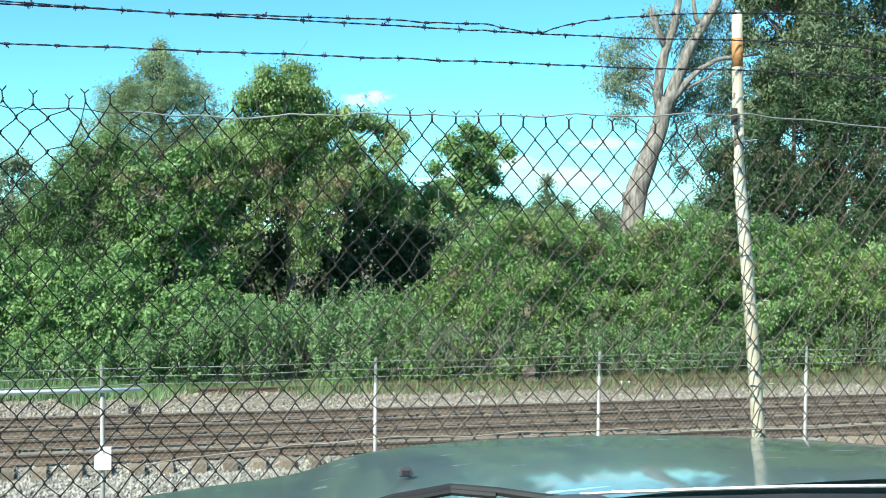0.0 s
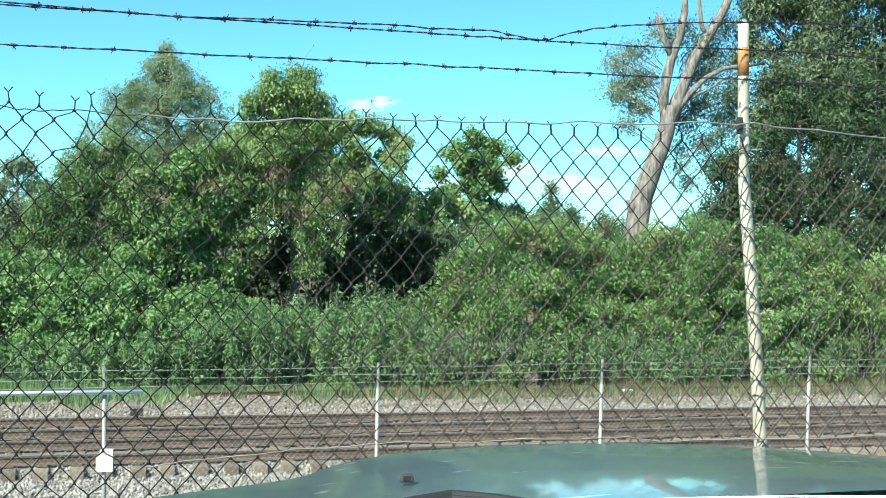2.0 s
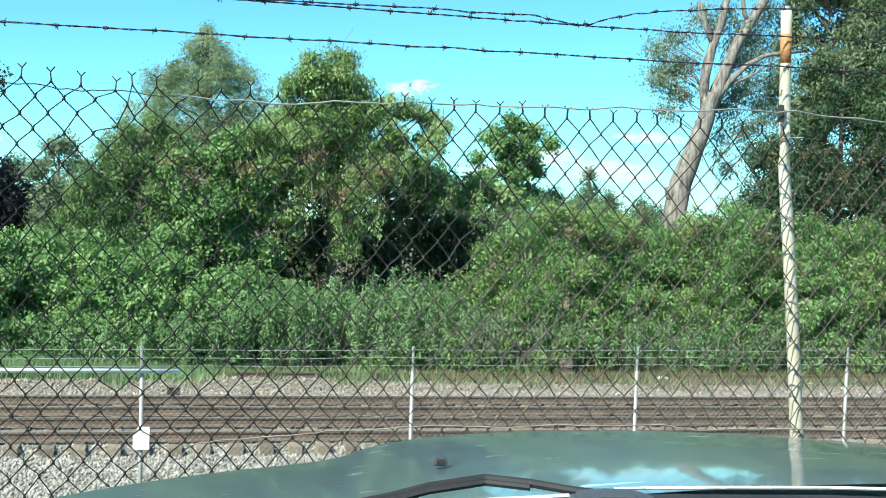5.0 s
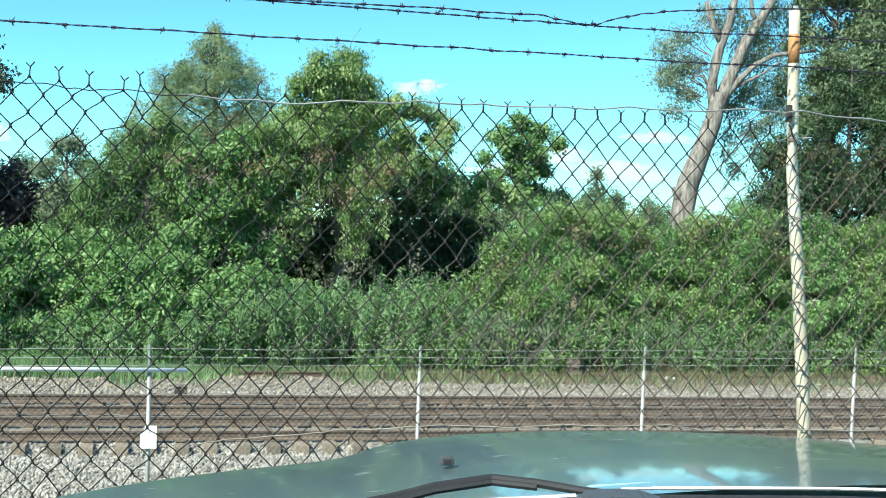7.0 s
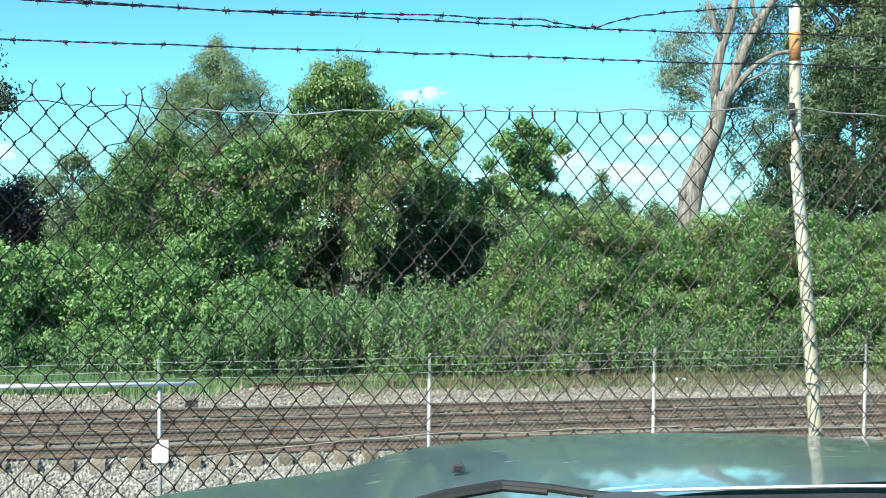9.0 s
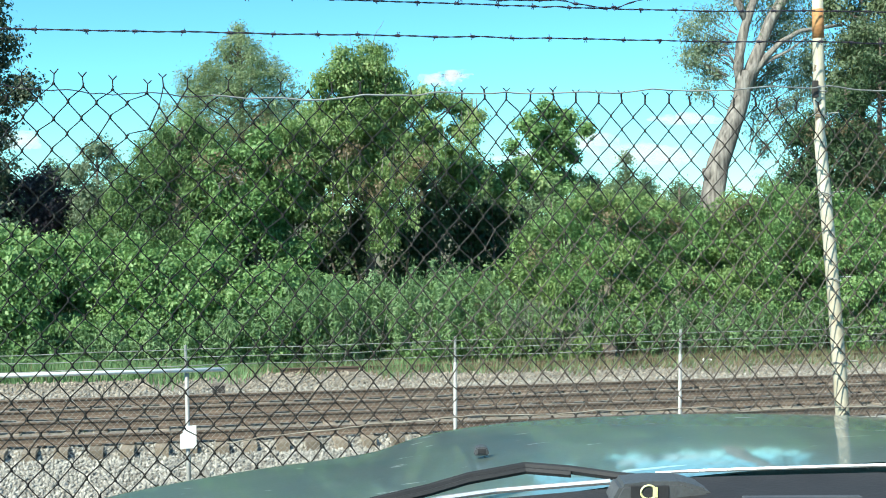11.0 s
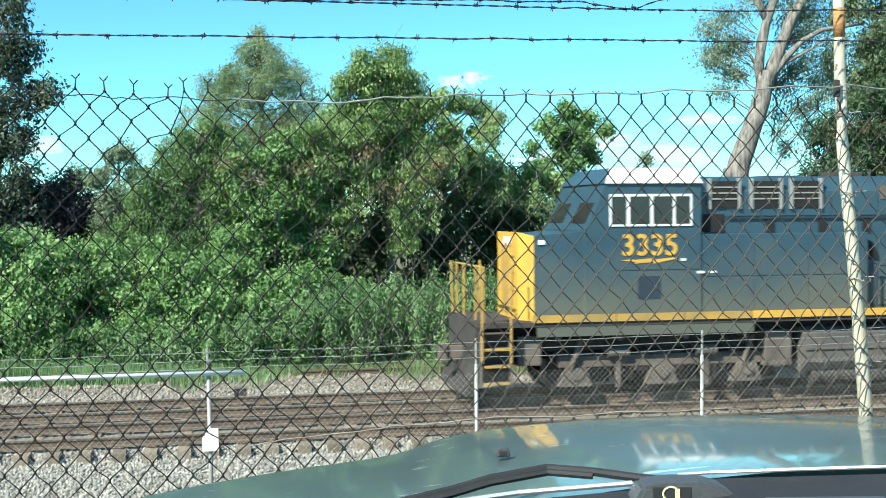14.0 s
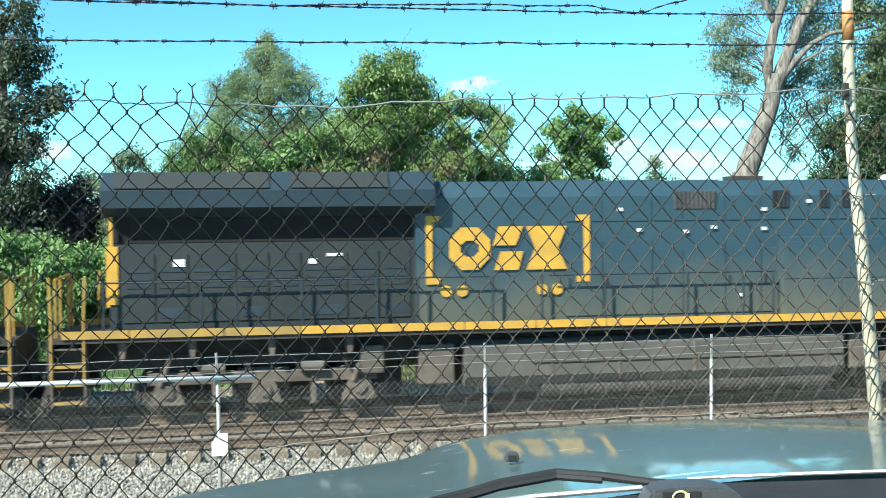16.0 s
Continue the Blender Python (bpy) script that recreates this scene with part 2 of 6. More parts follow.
def chipped(material, pale, scale, level):
    """Small pale chips and scratches in the paint."""
    nt = material.node_tree
    b = nt.nodes["Principled BSDF"]
    src = b.inputs["Base Color"].links[0].from_socket
    tc = nt.nodes.new("ShaderNodeTexCoord")
    mp = nt.nodes.new("ShaderNodeMapping")
    mp.inputs["Scale"].default_value = (1.0, 2.2, 1.0)
    nt.links.new(tc.outputs["Object"], mp.inputs[0])
    no = nt.nodes.new("ShaderNodeTexNoise")
    no.inputs["Scale"].default_value, no.inputs["Detail"].default_value = scale, 5
    nt.links.new(mp.outputs[0], no.inputs["Vector"])
    mr = nt.nodes.new("ShaderNodeMapRange")
    mr.inputs["From Min"].default_value, mr.inputs["From Max"].default_value = level, level + 0.02
    nt.links.new(no.outputs[0], mr.inputs["Value"])
    mx = nt.nodes.new("ShaderNodeMix")
    mx.data_type = "RGBA"
    nt.links.new(mr.outputs[0], mx.inputs[0])
    nt.links.new(src, mx.inputs[6])
    mx.inputs[7].default_value = (*pale, 1)
    nt.links.new(mx.outputs[2], b.inputs["Base Color"])


chipped(M["hood"], (0.62, 0.66, 0.66), 13.0, 0.68)
chipped(M["pipe"], (0.20, 0.15, 0.10), 16.0, 0.66)


# ---- mesh helpers ----
def mesh_from(name, bm, material):
    me = bpy.data.meshes.new(name)
    bm.normal_update()
    bm.to_mesh(me)
    bm.free()
    me.materials.append(material)
    return me


def part(name, bm, material, parent=None, label="", smooth=False):
    me = mesh_from(name, bm, material)
    if smooth:
        me.polygons.foreach_set("use_smooth", [True] * len(me.polygons))
    ob = new(name, me)
    if parent:
        ob.parent = parent
    if label:
        ob["label"] = label
    return ob


def thing(name, label, category, group="", kind="", m=None):
    e = new(name)
    e.empty_display_size = 0.2
    if m is not None:
        e.matrix_basis = m
    return tagged(e, label, category, group, kind)


def box(bm, x0, x1, y0, y1, z0, z1, bevel=0.0):
    r = bmesh.ops.create_cube(bm, size=1.0, matrix=Matrix.Translation(((x0 + x1) / 2, (y0 + y1) / 2, (z0 + z1) / 2)) @ Matrix.Diagonal((x1 - x0, y1 - y0, z1 - z0, 1)))
    if bevel:
        es = list({e for v in r["verts"] for e in v.link_edges})
        bmesh.ops.bevel(bm, geom=es, offset=bevel, segments=2, affect="EDGES", profile=0.6)
    return bm


def boxes(*specs, bevel=0.0):
    bm = bmesh.new()
    for s in specs:
        box(bm, *s, bevel=bevel)
    return bm


def tube(bm, pts, r, sides=8, r1=None, cap=True):
    """A pipe through pts; the radius goes from r to r1."""
    pts = [Vector(p) for p in pts]
    r1 = r if r1 is None else r1
    rings = []
    for i, p in enumerate(pts):
        d = (pts[min(i + 1, len(pts) - 1)] - pts[max(i - 1, 0)]).normalized()
        a = d.cross(Vector((0, 0, 1)))
        if a.length < 0.05:
            a = d.cross(Vector((0, 1, 0)))
        a.normalize()
        b = d.cross(a)
        rr = r + (r1 - r) * i / max(1, len(pts) - 1)
        rings.append([bm.verts.new(p + (a * math.cos(2 * math.pi * k / sides) + b * math.sin(2 * math.pi * k / sides)) * rr) for k in range(sides)])
    for q, s in zip(rings, rings[1:]):
        for k in range(sides):
            bm.faces.new((q[k], q[(k + 1) % sides], s[(k + 1) % sides], s[k]))
    if cap:
        bm.faces.new(rings[0][::-1])
        bm.faces.new(rings[-1])
    return bm


def prism(bm, outline, y0, y1):
    """An outline in x, z pulled from y0 to y1."""
    a = [bm.verts.new((x, y0, z)) for x, z in outline]
    b = [bm.verts.new((x, y1, z)) for x, z in outline]
    bm.faces.new(a)
    bm.faces.new(b[::-1])
    n = len(a)
    for i in range(n):
        bm.faces.new((a[i], b[i], b[(i + 1) % n], a[(i + 1) % n]))
    bmesh.ops.recalc_face_normals(bm, faces=bm.faces)
    return bm


def arrays_mesh(name, verts, faces, material):
    """Mesh from numpy arrays: verts (n, 3), faces (m, k)."""
    me = bpy.data.meshes.new(name)
    k = faces.shape[1]
    me.vertices.add(len(verts))
    me.vertices.foreach_set("co", verts.astype(np.float32).ravel())
    me.loops.add(faces.size)
    me.loops.foreach_set("vertex_index", faces.astype(np.int32).ravel())
    me.polygons.add(len(faces))
    me.polygons.foreach_set("loop_start", np.arange(0, faces.size, k, dtype=np.int32))
    me.update(calc_edges=True)
    me.materials.append(material)
    return me


def stuff(name, verts, faces, material, parent=None):
    ob = new(name, arrays_mesh(name, verts, faces, material))
    if parent:
        ob.parent = parent
    return ob


def wires(segments, radius):
    """Three-sided wires for many segments, (n, 2, 3) -> verts, faces."""
    a, b = segments[:, 0], segments[:, 1]
    d = b - a
    d = d / np.linalg.norm(d, axis=1, keepdims=True)
    up = np.where(np.abs(d[:, 2:3]) > 0.9, np.array([[0.0, 1.0, 0.0]]), np.array([[0.0, 0.0, 1.0]]))
    s = np.cross(d, up)
    s /= np.linalg.norm(s, axis=1, keepdims=True)
    t = np.cross(d, s)
    vs = []
    for e in (a, b):
        for k in range(4):
            ang = math.pi / 4 + k * math.pi / 2
            vs.append(e + radius * (math.cos(ang) * s + math.sin(ang) * t))
    verts = np.stack(vs, 1).reshape(-1, 3)
    base = np.arange(len(a))[:, None] * 8
    quads = np.array([[0, 1, 5, 4], [1, 2, 6, 5], [2, 3, 7, 6], [3, 0, 4, 7]])
    faces = (base[:, :, None] + quads[None]).reshape(-1, 4)
    return verts, faces


def leaves(points, normals, size, rng, aspect=0.5, droop=0.3, per=1):
    """One folded leaf of four triangle corners a point; the leaves of a clump of per points hang much alike."""
    n = len(points)
    nor = normals + rng.normal(0, 0.42, (n, 3))
    nor /= np.linalg.norm(nor, axis=1, keepdims=True) + 1e-9
    along = rng.normal(0, 0.75, (n, 3))
    if per > 1:
        along += np.repeat(rng.normal(0, 0.7, (n // per, 3)), per, 0)
        nor += np.repeat(rng.normal(0, 0.35, (n // per, 3)), per, 0)
    along[:, 2] -= droop * 2
    along -= nor * (along * nor).sum(1, keepdims=True)
    along /= np.linalg.norm(along, axis=1, keepdims=True) + 1e-9
    side = np.cross(nor, along)
    s = size * rng.uniform(0.55, 1.3, (n, 1))
    w = s * aspect * 0.5
    mid = points + along * s * 0.45
    tip = points + along * s - nor * s * 0.12
    v = np.stack([points, mid + side * w + nor * s * 0.08, tip, mid - side * w + nor * s * 0.08], 1).reshape(-1, 3)
    base = np.arange(n)[:, None] * 4
    f = (base[:, :, None] + np.array([[0, 1, 2], [0, 2, 3]])[None]).reshape(-1, 3)
    return v, f


def blob_cloud(blobs, clumps, per, spread, rng, inner=0.55):
    """Leaf points: clumps on uneven shells of the blobs (x, y, z, rx, ry, rz), leaves round each clump."""
    b = np.array(blobs, float)
    k = 6
    dirs = rng.normal(0, 1, (len(b), k, 3))
    dirs /= np.linalg.norm(dirs, axis=2, keepdims=True)
    sub = np.empty((len(b), k, 6))
    sub[..., :3] = b[:, None, :3] + dirs * b[:, None, 3:] * rng.uniform(0.55, 1.0, (len(b), k, 1))
    sub[..., 3:] = b[:, None, 3:] * rng.uniform(0.28, 0.5, (len(b), k, 1))
    core = b.copy()
    core[:, 3:] *= 0.85
    b = np.concatenate([core, sub.reshape(-1, 6)])
    area = (b[:, 3] * b[:, 5] + b[:, 4] * b[:, 5] + b[:, 3] * b[:, 4])
    which = rng.choice(len(b), clumps, p=area / area.sum())
    d = rng.normal(0, 1, (clumps, 3))
    d /= np.linalg.norm(d, axis=1, keepdims=True)
    lump = 1 + 0.22 * np.sin(d[:, 0] * 5 + which) * np.cos(d[:, 2] * 6 + which * 2) + rng.normal(0, 0.07, clumps)
    r = rng.uniform(inner, 1.0, clumps) ** 0.6 * lump
    c = b[which, :3] + d * r[:, None] * b[which, 3:]
    sp = spread * rng.uniform(0.6, 1.5, (clumps, 1))
    off = rng.normal(0, 1, (clumps, per, 3)) * sp[:, None]
    off[..., 2] *= 0.75
    p = c[:, None] + off
    nn = d[:, None] * 0.9 + off / (sp[:, None] * 2) + np.array([0, 0, 0.35])
    return p.reshape(-1, 3), nn.reshape(-1, 3)


# ---- ground ----
RAIL_Z, TIE_TOP, BED_Z = -2.26, -2.44, -2.475
FAR_Y, NEAR_Y, GAUGE = 25.6, 22.75, 1.435


def ground_height(x, y):
    prof_y = [-60, 4.3, 5.5, 11.0, 14.0, 29.6, 31.2, 32.2, 34.0, 36.5, 60.0, 900.0]
    prof_z = [0, 0, -0.3, -2.3, -2.72, -2.75, -2.52, -2.37, -1.95, -1.4, -1.0, -1.0]
    return float(np.interp(y, prof_y, prof_z))


def build_ground():
    xs = np.concatenate([np.linspace(-700, -40, 8), np.linspace(-30, 40, 90), np.linspace(50, 700, 8)])
    ys = np.concatenate([np.linspace(-60, 3, 6), np.linspace(4.3, 40, 80), [45, 60, 90, 150, 300, 900]])
    verts = []
    for y in ys:
        for x in xs:
            bump = 0.06 * noise.noise((x * 0.7, y * 0.7, 0)) if 4.6 < y < 15.5 or y > 29 else 0.0
            verts.append((x, y, ground_height(x, y) + bump))
    nx = len(xs)
    faces = [(j * nx + i, j * nx + i + 1, (j + 1) * nx + i + 1, (j + 1) * nx + i) for j in range(len(ys) - 1) for i in range(nx - 1)]
    g = stuff("ground", np.array(verts), np.array(faces), M["earth"])
    tagged(g, "uneven earth and grass ground falling to the railway", "ground", kind="structure")
    lot = part("parking_lot", boxes((-40, 40, -30, 4.25, -0.02, 0.012)), M["gravel_lot"])
    tagged(lot, "grey gravel parking area above the tracks", "pavement", kind="structure")
    # ballast embankment, its section pulled along the line
    bm = bmesh.new()
    sec = [(15.6, -2.8), (16.2, -2.74), (21.5, -2.61), (21.95, BED_Z), (27.2, BED_Z), (29.0, -2.50), (31.05, -2.47), (31.5, -2.8)]
    a = [bm.verts.new((-120, y, z)) for y, z in sec]
    b = [bm.verts.new((120, y, z)) for y, z in sec]
    for i in range(len(sec) - 1):
        bm.faces.new((a[i], b[i], b[i + 1], a[i + 1]))
    bm.faces.new((a[0], a[-1], b[-1], b[0]))
    bmesh.ops.recalc_face_normals(bm, faces=bm.faces)
    tagged(part("ballast_bed", bm, M["ballast_bed"]), "pale grey crushed stone railway bed", "ballast", kind="structure")


def stones(name, n, x0, x1, y0, y1, size, material, label, rng, zfun):
    """Loose angular stones."""
    p = np.stack([rng.uniform(x0, x1, n), rng.uniform(y0, y1, n), np.zeros(n)], 1)
    p[:, 2] = zfun(p[:, 1]) + rng.uniform(-0.2, 0.6, n) * size
    o = np.array([[1, 0, 0], [-1, 0, 0], [0, 1, 0], [0, -1, 0], [0, 0, 1], [0, 0, -1]], float)
    s = size * rng.uniform(0.5, 1.3, (n, 1, 1))
    v = o[None] * s * rng.uniform(0.5, 1.1, (n, 6, 1)) + rng.normal(0, 0.22, (n, 6, 3)) * s
    ang = rng.uniform(0, 6.28, n)
    c, sn = np.cos(ang)[:, None], np.sin(ang)[:, None]
    x, y = v[..., 0] * c - v[..., 1] * sn, v[..., 0] * sn + v[..., 1] * c
    v[..., 0], v[..., 1] = x, y
    v += p[:, None]
    tri = np.array([[0, 2, 4], [2, 1, 4], [1, 3, 4], [3, 0, 4], [2, 0, 5], [1, 2, 5], [3, 1, 5], [0, 3, 5]])
    f = (np.arange(n)[:, None, None] * 6 + tri[None]).reshape(-1, 3)
    tagged(stuff(name, v.reshape(-1, 3), f, material), label, "stones", kind="stuff")


def bed_z(y):
    return np.interp(y, [16.2, 21.5, 21.95, 27.2, 29.0, 31.05, 31.5], [-2.74, -2.61, BED_Z, BED_Z, -2.50, -2.47, -2.7])


def build_tracks():
    rng = np.random.default_rng(3)
    tie_bm = box(bmesh.new(), -0.115, 0.115, -1.3, 1.3, TIE_TOP - 0.17, TIE_TOP, bevel=0.012)
    tie_me = mesh_from("tie", tie_bm, M["tie"])
    plate_bm = boxes((-0.09, 0.09, -GAUGE / 2 - 0.19, -GAUGE / 2 + 0.13, TIE_TOP, TIE_TOP + 0.018), (-0.09, 0.09, GAUGE / 2 - 0.13, GAUGE / 2 + 0.19, TIE_TOP, TIE_TOP + 0.018))
    plate_me = mesh_from("tie_plate", plate_bm, M["rail"])
    for y0, name in ((NEAR_Y, "near"), (FAR_Y, "far")):
        track = thing("railway_track", "rusty brown rails on dark wooden ties in ballast", "railway track", "two tracks", "structure", pose(0, y0, 0))
        for side in (-1, 1):
            yc = side * (GAUGE / 2 + 0.037)
            zf, zt = TIE_TOP + 0.018, RAIL_Z
            out = [(-0.07, zf), (0.07, zf), (0.07, zf + 0.012), (0.012, zf + 0.035), (0.012, zt - 0.045), (0.036, zt - 0.035), (0.036, zt - 0.006), (-0.036, zt - 0.006), (-0.036, zt - 0.035), (-0.012, zt - 0.045), (-0.012, zf + 0.035), (-0.07, zf + 0.012)]
            bm = prism(bmesh.new(), [(yc + a, z) for a, z in out], -110, 110)
            bm.transform(Matrix.Rotation(radians(90), 4, "Z"))
            rail = part("rail", bm, M["rail"], track, "rust-brown steel rail")
            head = boxes((-110, 110, yc - 0.034, yc + 0.034, zt - 0.006, zt))
            part("rail_head", head, M["rail_head"], rail, "worn bright running surface")
        for i in range(-200, 201):
            x = i * 0.515 + rng.normal(0, 0.02)
            if -9 < x < 21:
                t = new("tie", tie_me)
                t.parent = track
                t.matrix_basis = pose(x, rng.normal(0, 0.035), rng.normal(-0.006, 0.008), 0, 0, rng.normal(0, 0.7))
                q = new("tie_plate", plate_me)
                q.parent = track
                q.matrix_basis = pose(x, 0, 0.002)
        far = [x for x in (i * 0.515 for i in range(-200, 201)) if not -9 < x < 21]
        v0 = np.array([[sx * 0.115, sy * 1.3, TIE_TOP - 0.005 - (0.17 if sz < 0 else 0)] for sx in (-1, 1) for sy in (-1, 1) for sz in (-1, 1)])
        f0 = np.array([[0, 1, 3, 2], [4, 6, 7, 5], [0, 4, 5, 1], [2, 3, 7, 6], [1, 5, 7, 3]])
        v = np.concatenate([v0 + np.array([x, 0, 0]) for x in far])
        f = np.concatenate([f0 + 8 * i for i in range(len(far))])
        tagged(stuff("ties_beyond", v, f, M["tie"], track), kind="stuff")
    stones("ballast_stones", 30000, -6.5, 7.0, 16.9, 21.9, 0.040, M["stone"], "pale grey crushed ballast stones", rng, bed_z)
    stones("verge_stones", 5200, -7, 22, 26.95, 28.6, 0.042, M["stone"], "pale ballast stones behind the tracks", rng, bed_z)
    stones("verge_rubble", 13000, -7, 22, 27.2, 31.0, 0.042, M["stone_rusty"], "dirty brown stones behind the tracks", rng, bed_z)
    stones("track_stones", 10500, -7, 20, 21.5, 27.0, 0.032, M["stone_rusty"], "rust-stained stones between the ties", rng, lambda y: bed_z(y) - 0.012)
    for y0, y1 in ((22.25, 22.95), (23.75, 24.45), (25.15, 25.85), (26.5, 26.95)):
        stones("crib_stones", 1300, -7, 20, y0, y1, 0.036, M["stone"], "pale ballast stones in the cribs between ties", rng, lambda y: bed_z(y) + 0.008)
    # trackside box
    tb = thing("trackside_box", "small dark metal trackside box between the tracks", "equipment box", m=pose(0.6, 26.5, BED_Z))
    part("case", box(bmesh.new(), -0.13, 0.13, -0.1, 0.1, 0.06, 0.36, 0.02), M["under_dark"], tb)
    part("lid", box(bmesh.new(), -0.15, 0.15, -0.12, 0.12, 0.36, 0.39, 0.008), M["under"], tb)
    part("foot", boxes((-0.1, 0.1, -0.06, 0.06, 0.0, 0.06)), M["under_dark"], tb)
    litter = thing("litter", "crumpled white plastic litter on the verge", "litter", m=pose(13.35, 30.8, -2.47))
    bm = bmesh.new()
    bmesh.ops.create_icosphere(bm, subdivisions=2, radius=0.16, matrix=Matrix.Diagonal((1.1, 0.6, 0.42, 1)))
    for v in bm.verts:
        v.co *= 1 + 0.35 * noise.noise(v.co * 14)
        v.co.z += 0.05
    part("crumpled_sheet", bm, M["white"], litter)
    stump = thing("stump", "grey weathered stump in the weeds", "stump", m=pose(10.9, 31.5, -2.52))
    bm = tube(bmesh.new(), [(0, 0, 0), (0.01, 0, 0.15), (0.0, 0, 0.32), (0.03, 0, 0.5)], 0.27, 12, r1=0.2)
    for v in bm.verts:
        v.co += Vector((1, 1, 0.4)) * 0.05 * noise.noise(v.co * 6)
    part("wood", bm, M["bark"], stump)
    # low timber stack beside the near track and a worn rail along the verge
    pile = thing("timber_stack", "weathered grey timbers lying beside the track", "timber", m=pose(11.6, 21.15, BED_Z - 0.06))
    for i in range(3):
        part("timber", box(bmesh.new(), -1.5 + 0.12 * i, 1.5 + 0.1 * i, -0.4 + 0.28 * i, -0.17 + 0.28 * i, 0.0, 0.16, 0.012), M["radiator"], pile)
    spare = thing("loose_rail", "old rusty rail lying along the verge", "rail", m=pose(0, 31.0, -2.47))
    part("foot", boxes((2.2, 40, -0.05, 0.05, 0.0, 0.03)), M["rail"], spare)
    part("web", boxes((2.2, 40, -0.012, 0.012, 0.03, 0.10)), M["rail"], spare)
    part("head", boxes((2.2, 40, -0.035, 0.035, 0.10, 0.13)), M["rail"], spare)


# ---- fences ----
NF_O, NF_D = Vector((0.579, 3.137, 0)), Vector((0.9853, 0.1711, 0))
NF_N = Vector((0.1711, -0.9853, 0))     # towards the camera


def nf(s, z, off=0.0):
    return NF_O + NF_D * s + NF_N * off + Vector((0, 0, z))


def chain_link(to_world, s0, s1, z0, z1, w, h, r, knots=True, rng=None, torn=(), pull=None):
    """Zigzag wires hooked into one another; twisted ends with two barbs on top."""
    cols = int((s1 - s0) / w)
    rows = int((z1 - z0) / (h / 2))
    jit = rng.normal(0, 0.0022, (cols + 2, rows + 2, 2)) if rng is not None else np.zeros((cols + 2, rows + 2, 2))
    if rng is not None:
        for c in range(cols + 2):
            for k in range(rows + 2):
                q = noise.noise((c * 0.16, k * 0.13, 3.0)) * 0.006
                jit[c, k, 0] += q
                jit[c, k, 1] += noise.noise((c * 0.12, k * 0.1, 9.0)) * 0.006

    if pull is not None:
        # links bent out of line near the top
        for c, k, dx, dz in ((22, 0, 0.012, -0.014), (23, 0, -0.020, 0.0), (24, 0, -0.027, 0.0), (22, 1, 0.010, -0.006), (23, 1, -0.018, 0.0), (22, 2, 0.020, -0.016), (23, 2, -0.012, 0.0), (24, 1, -0.012, 0.0), (24, 2, -0.010, 0.0)):
            jit[c, k] += (dx, dz)

    def node(c, k):
        # rows alternate by half a cell
        cc = min(max(c, 0), cols + 1)
        col = c + (0.5 if k % 2 else 0.0)
        run = s0 + col * w if pull is None else float(np.interp(col, pull[0], pull[1]))
        return np.array([run + jit[cc, k, 0], z1 - k * h / 2 + jit[cc, k, 1]])

    out = []
    hook = 0.0028
    for c in range(cols):
        for k in range(rows):
            a = node(c, k)
            for d in (0, 1):
                b = node(c + d - 1, k + 1) if k % 2 == 0 else node(c + d, k + 1)
                side = hook if d else -hook
                out.append((a, b, side))
    pts = []
    for a, b, side in out:
        if knots:
            k = 0.10
            a2, b2 = (a[0] + (b[0] - a[0]) * k, a[1] - 0.0065), (b[0] + (a[0] - b[0]) * k, b[1] + 0.0065)
            pts.append((tuple(to_world(a2[0], a2[1], side)), tuple(to_world(b2[0], b2[1], -side))))
            pts.append((tuple(to_world(a[0], a[1] + 0.002, -side)), tuple(to_world(a2[0], a2[1], side))))
            pts.append((tuple(to_world(b2[0], b2[1], -side)), tuple(to_world(b[0], b[1] - 0.002, side))))
        else:
            pts.append((tuple(to_world(a[0], a[1], side)), tuple(to_world(b[0], b[1], side * 0.3))))
    if knots:
        for c in range(cols):
            for k in range(rows + 1):
                a = node(c, k)
                pts.append((tuple(to_world(a[0] - 0.001, a[1] - 0.006, 0.003)), tuple(to_world(a[0] + 0.001, a[1] + 0.006, 0.003))))
            a = node(c, 0)
            if c in torn:
                continue
            lean = 0.002 * math.sin(c * 2.1)
            top = (a[0] + lean, a[1] + 0.02)
            pts.append((tuple(to_world(a[0], a[1], 0.002)), tuple(to_world(top[0], top[1], 0.002))))
            pts.append((tuple(to_world(a[0], a[1], -0.002)), tuple(to_world(top[0], top[1], -0.002))))
            for sg in (-1, 1):
                pts.append((tuple(to_world(top[0], top[1], 0)), tuple(to_world(top[0] + sg * 0.009, top[1] + 0.010 + 0.002 * math.sin(c + sg), 0.003 * sg))))
    return wires(np.array(pts), r)


def wavy(pts, n, amp, seed):
    """Points along a polyline with small irregular waves."""
    pts = [Vector(p) for p in pts]
    res = []
    for i in range(n + 1):
        f = i / n * (len(pts) - 1)
        k = min(int(f), len(pts) - 2)
        p = pts[k].lerp(pts[k + 1], f - k)
        res.append(p + Vector((0, amp * 0.5 * noise.noise((i * 0.35, seed, 1)), amp * noise.noise((i * 0.3, seed, 5)))))
    return res


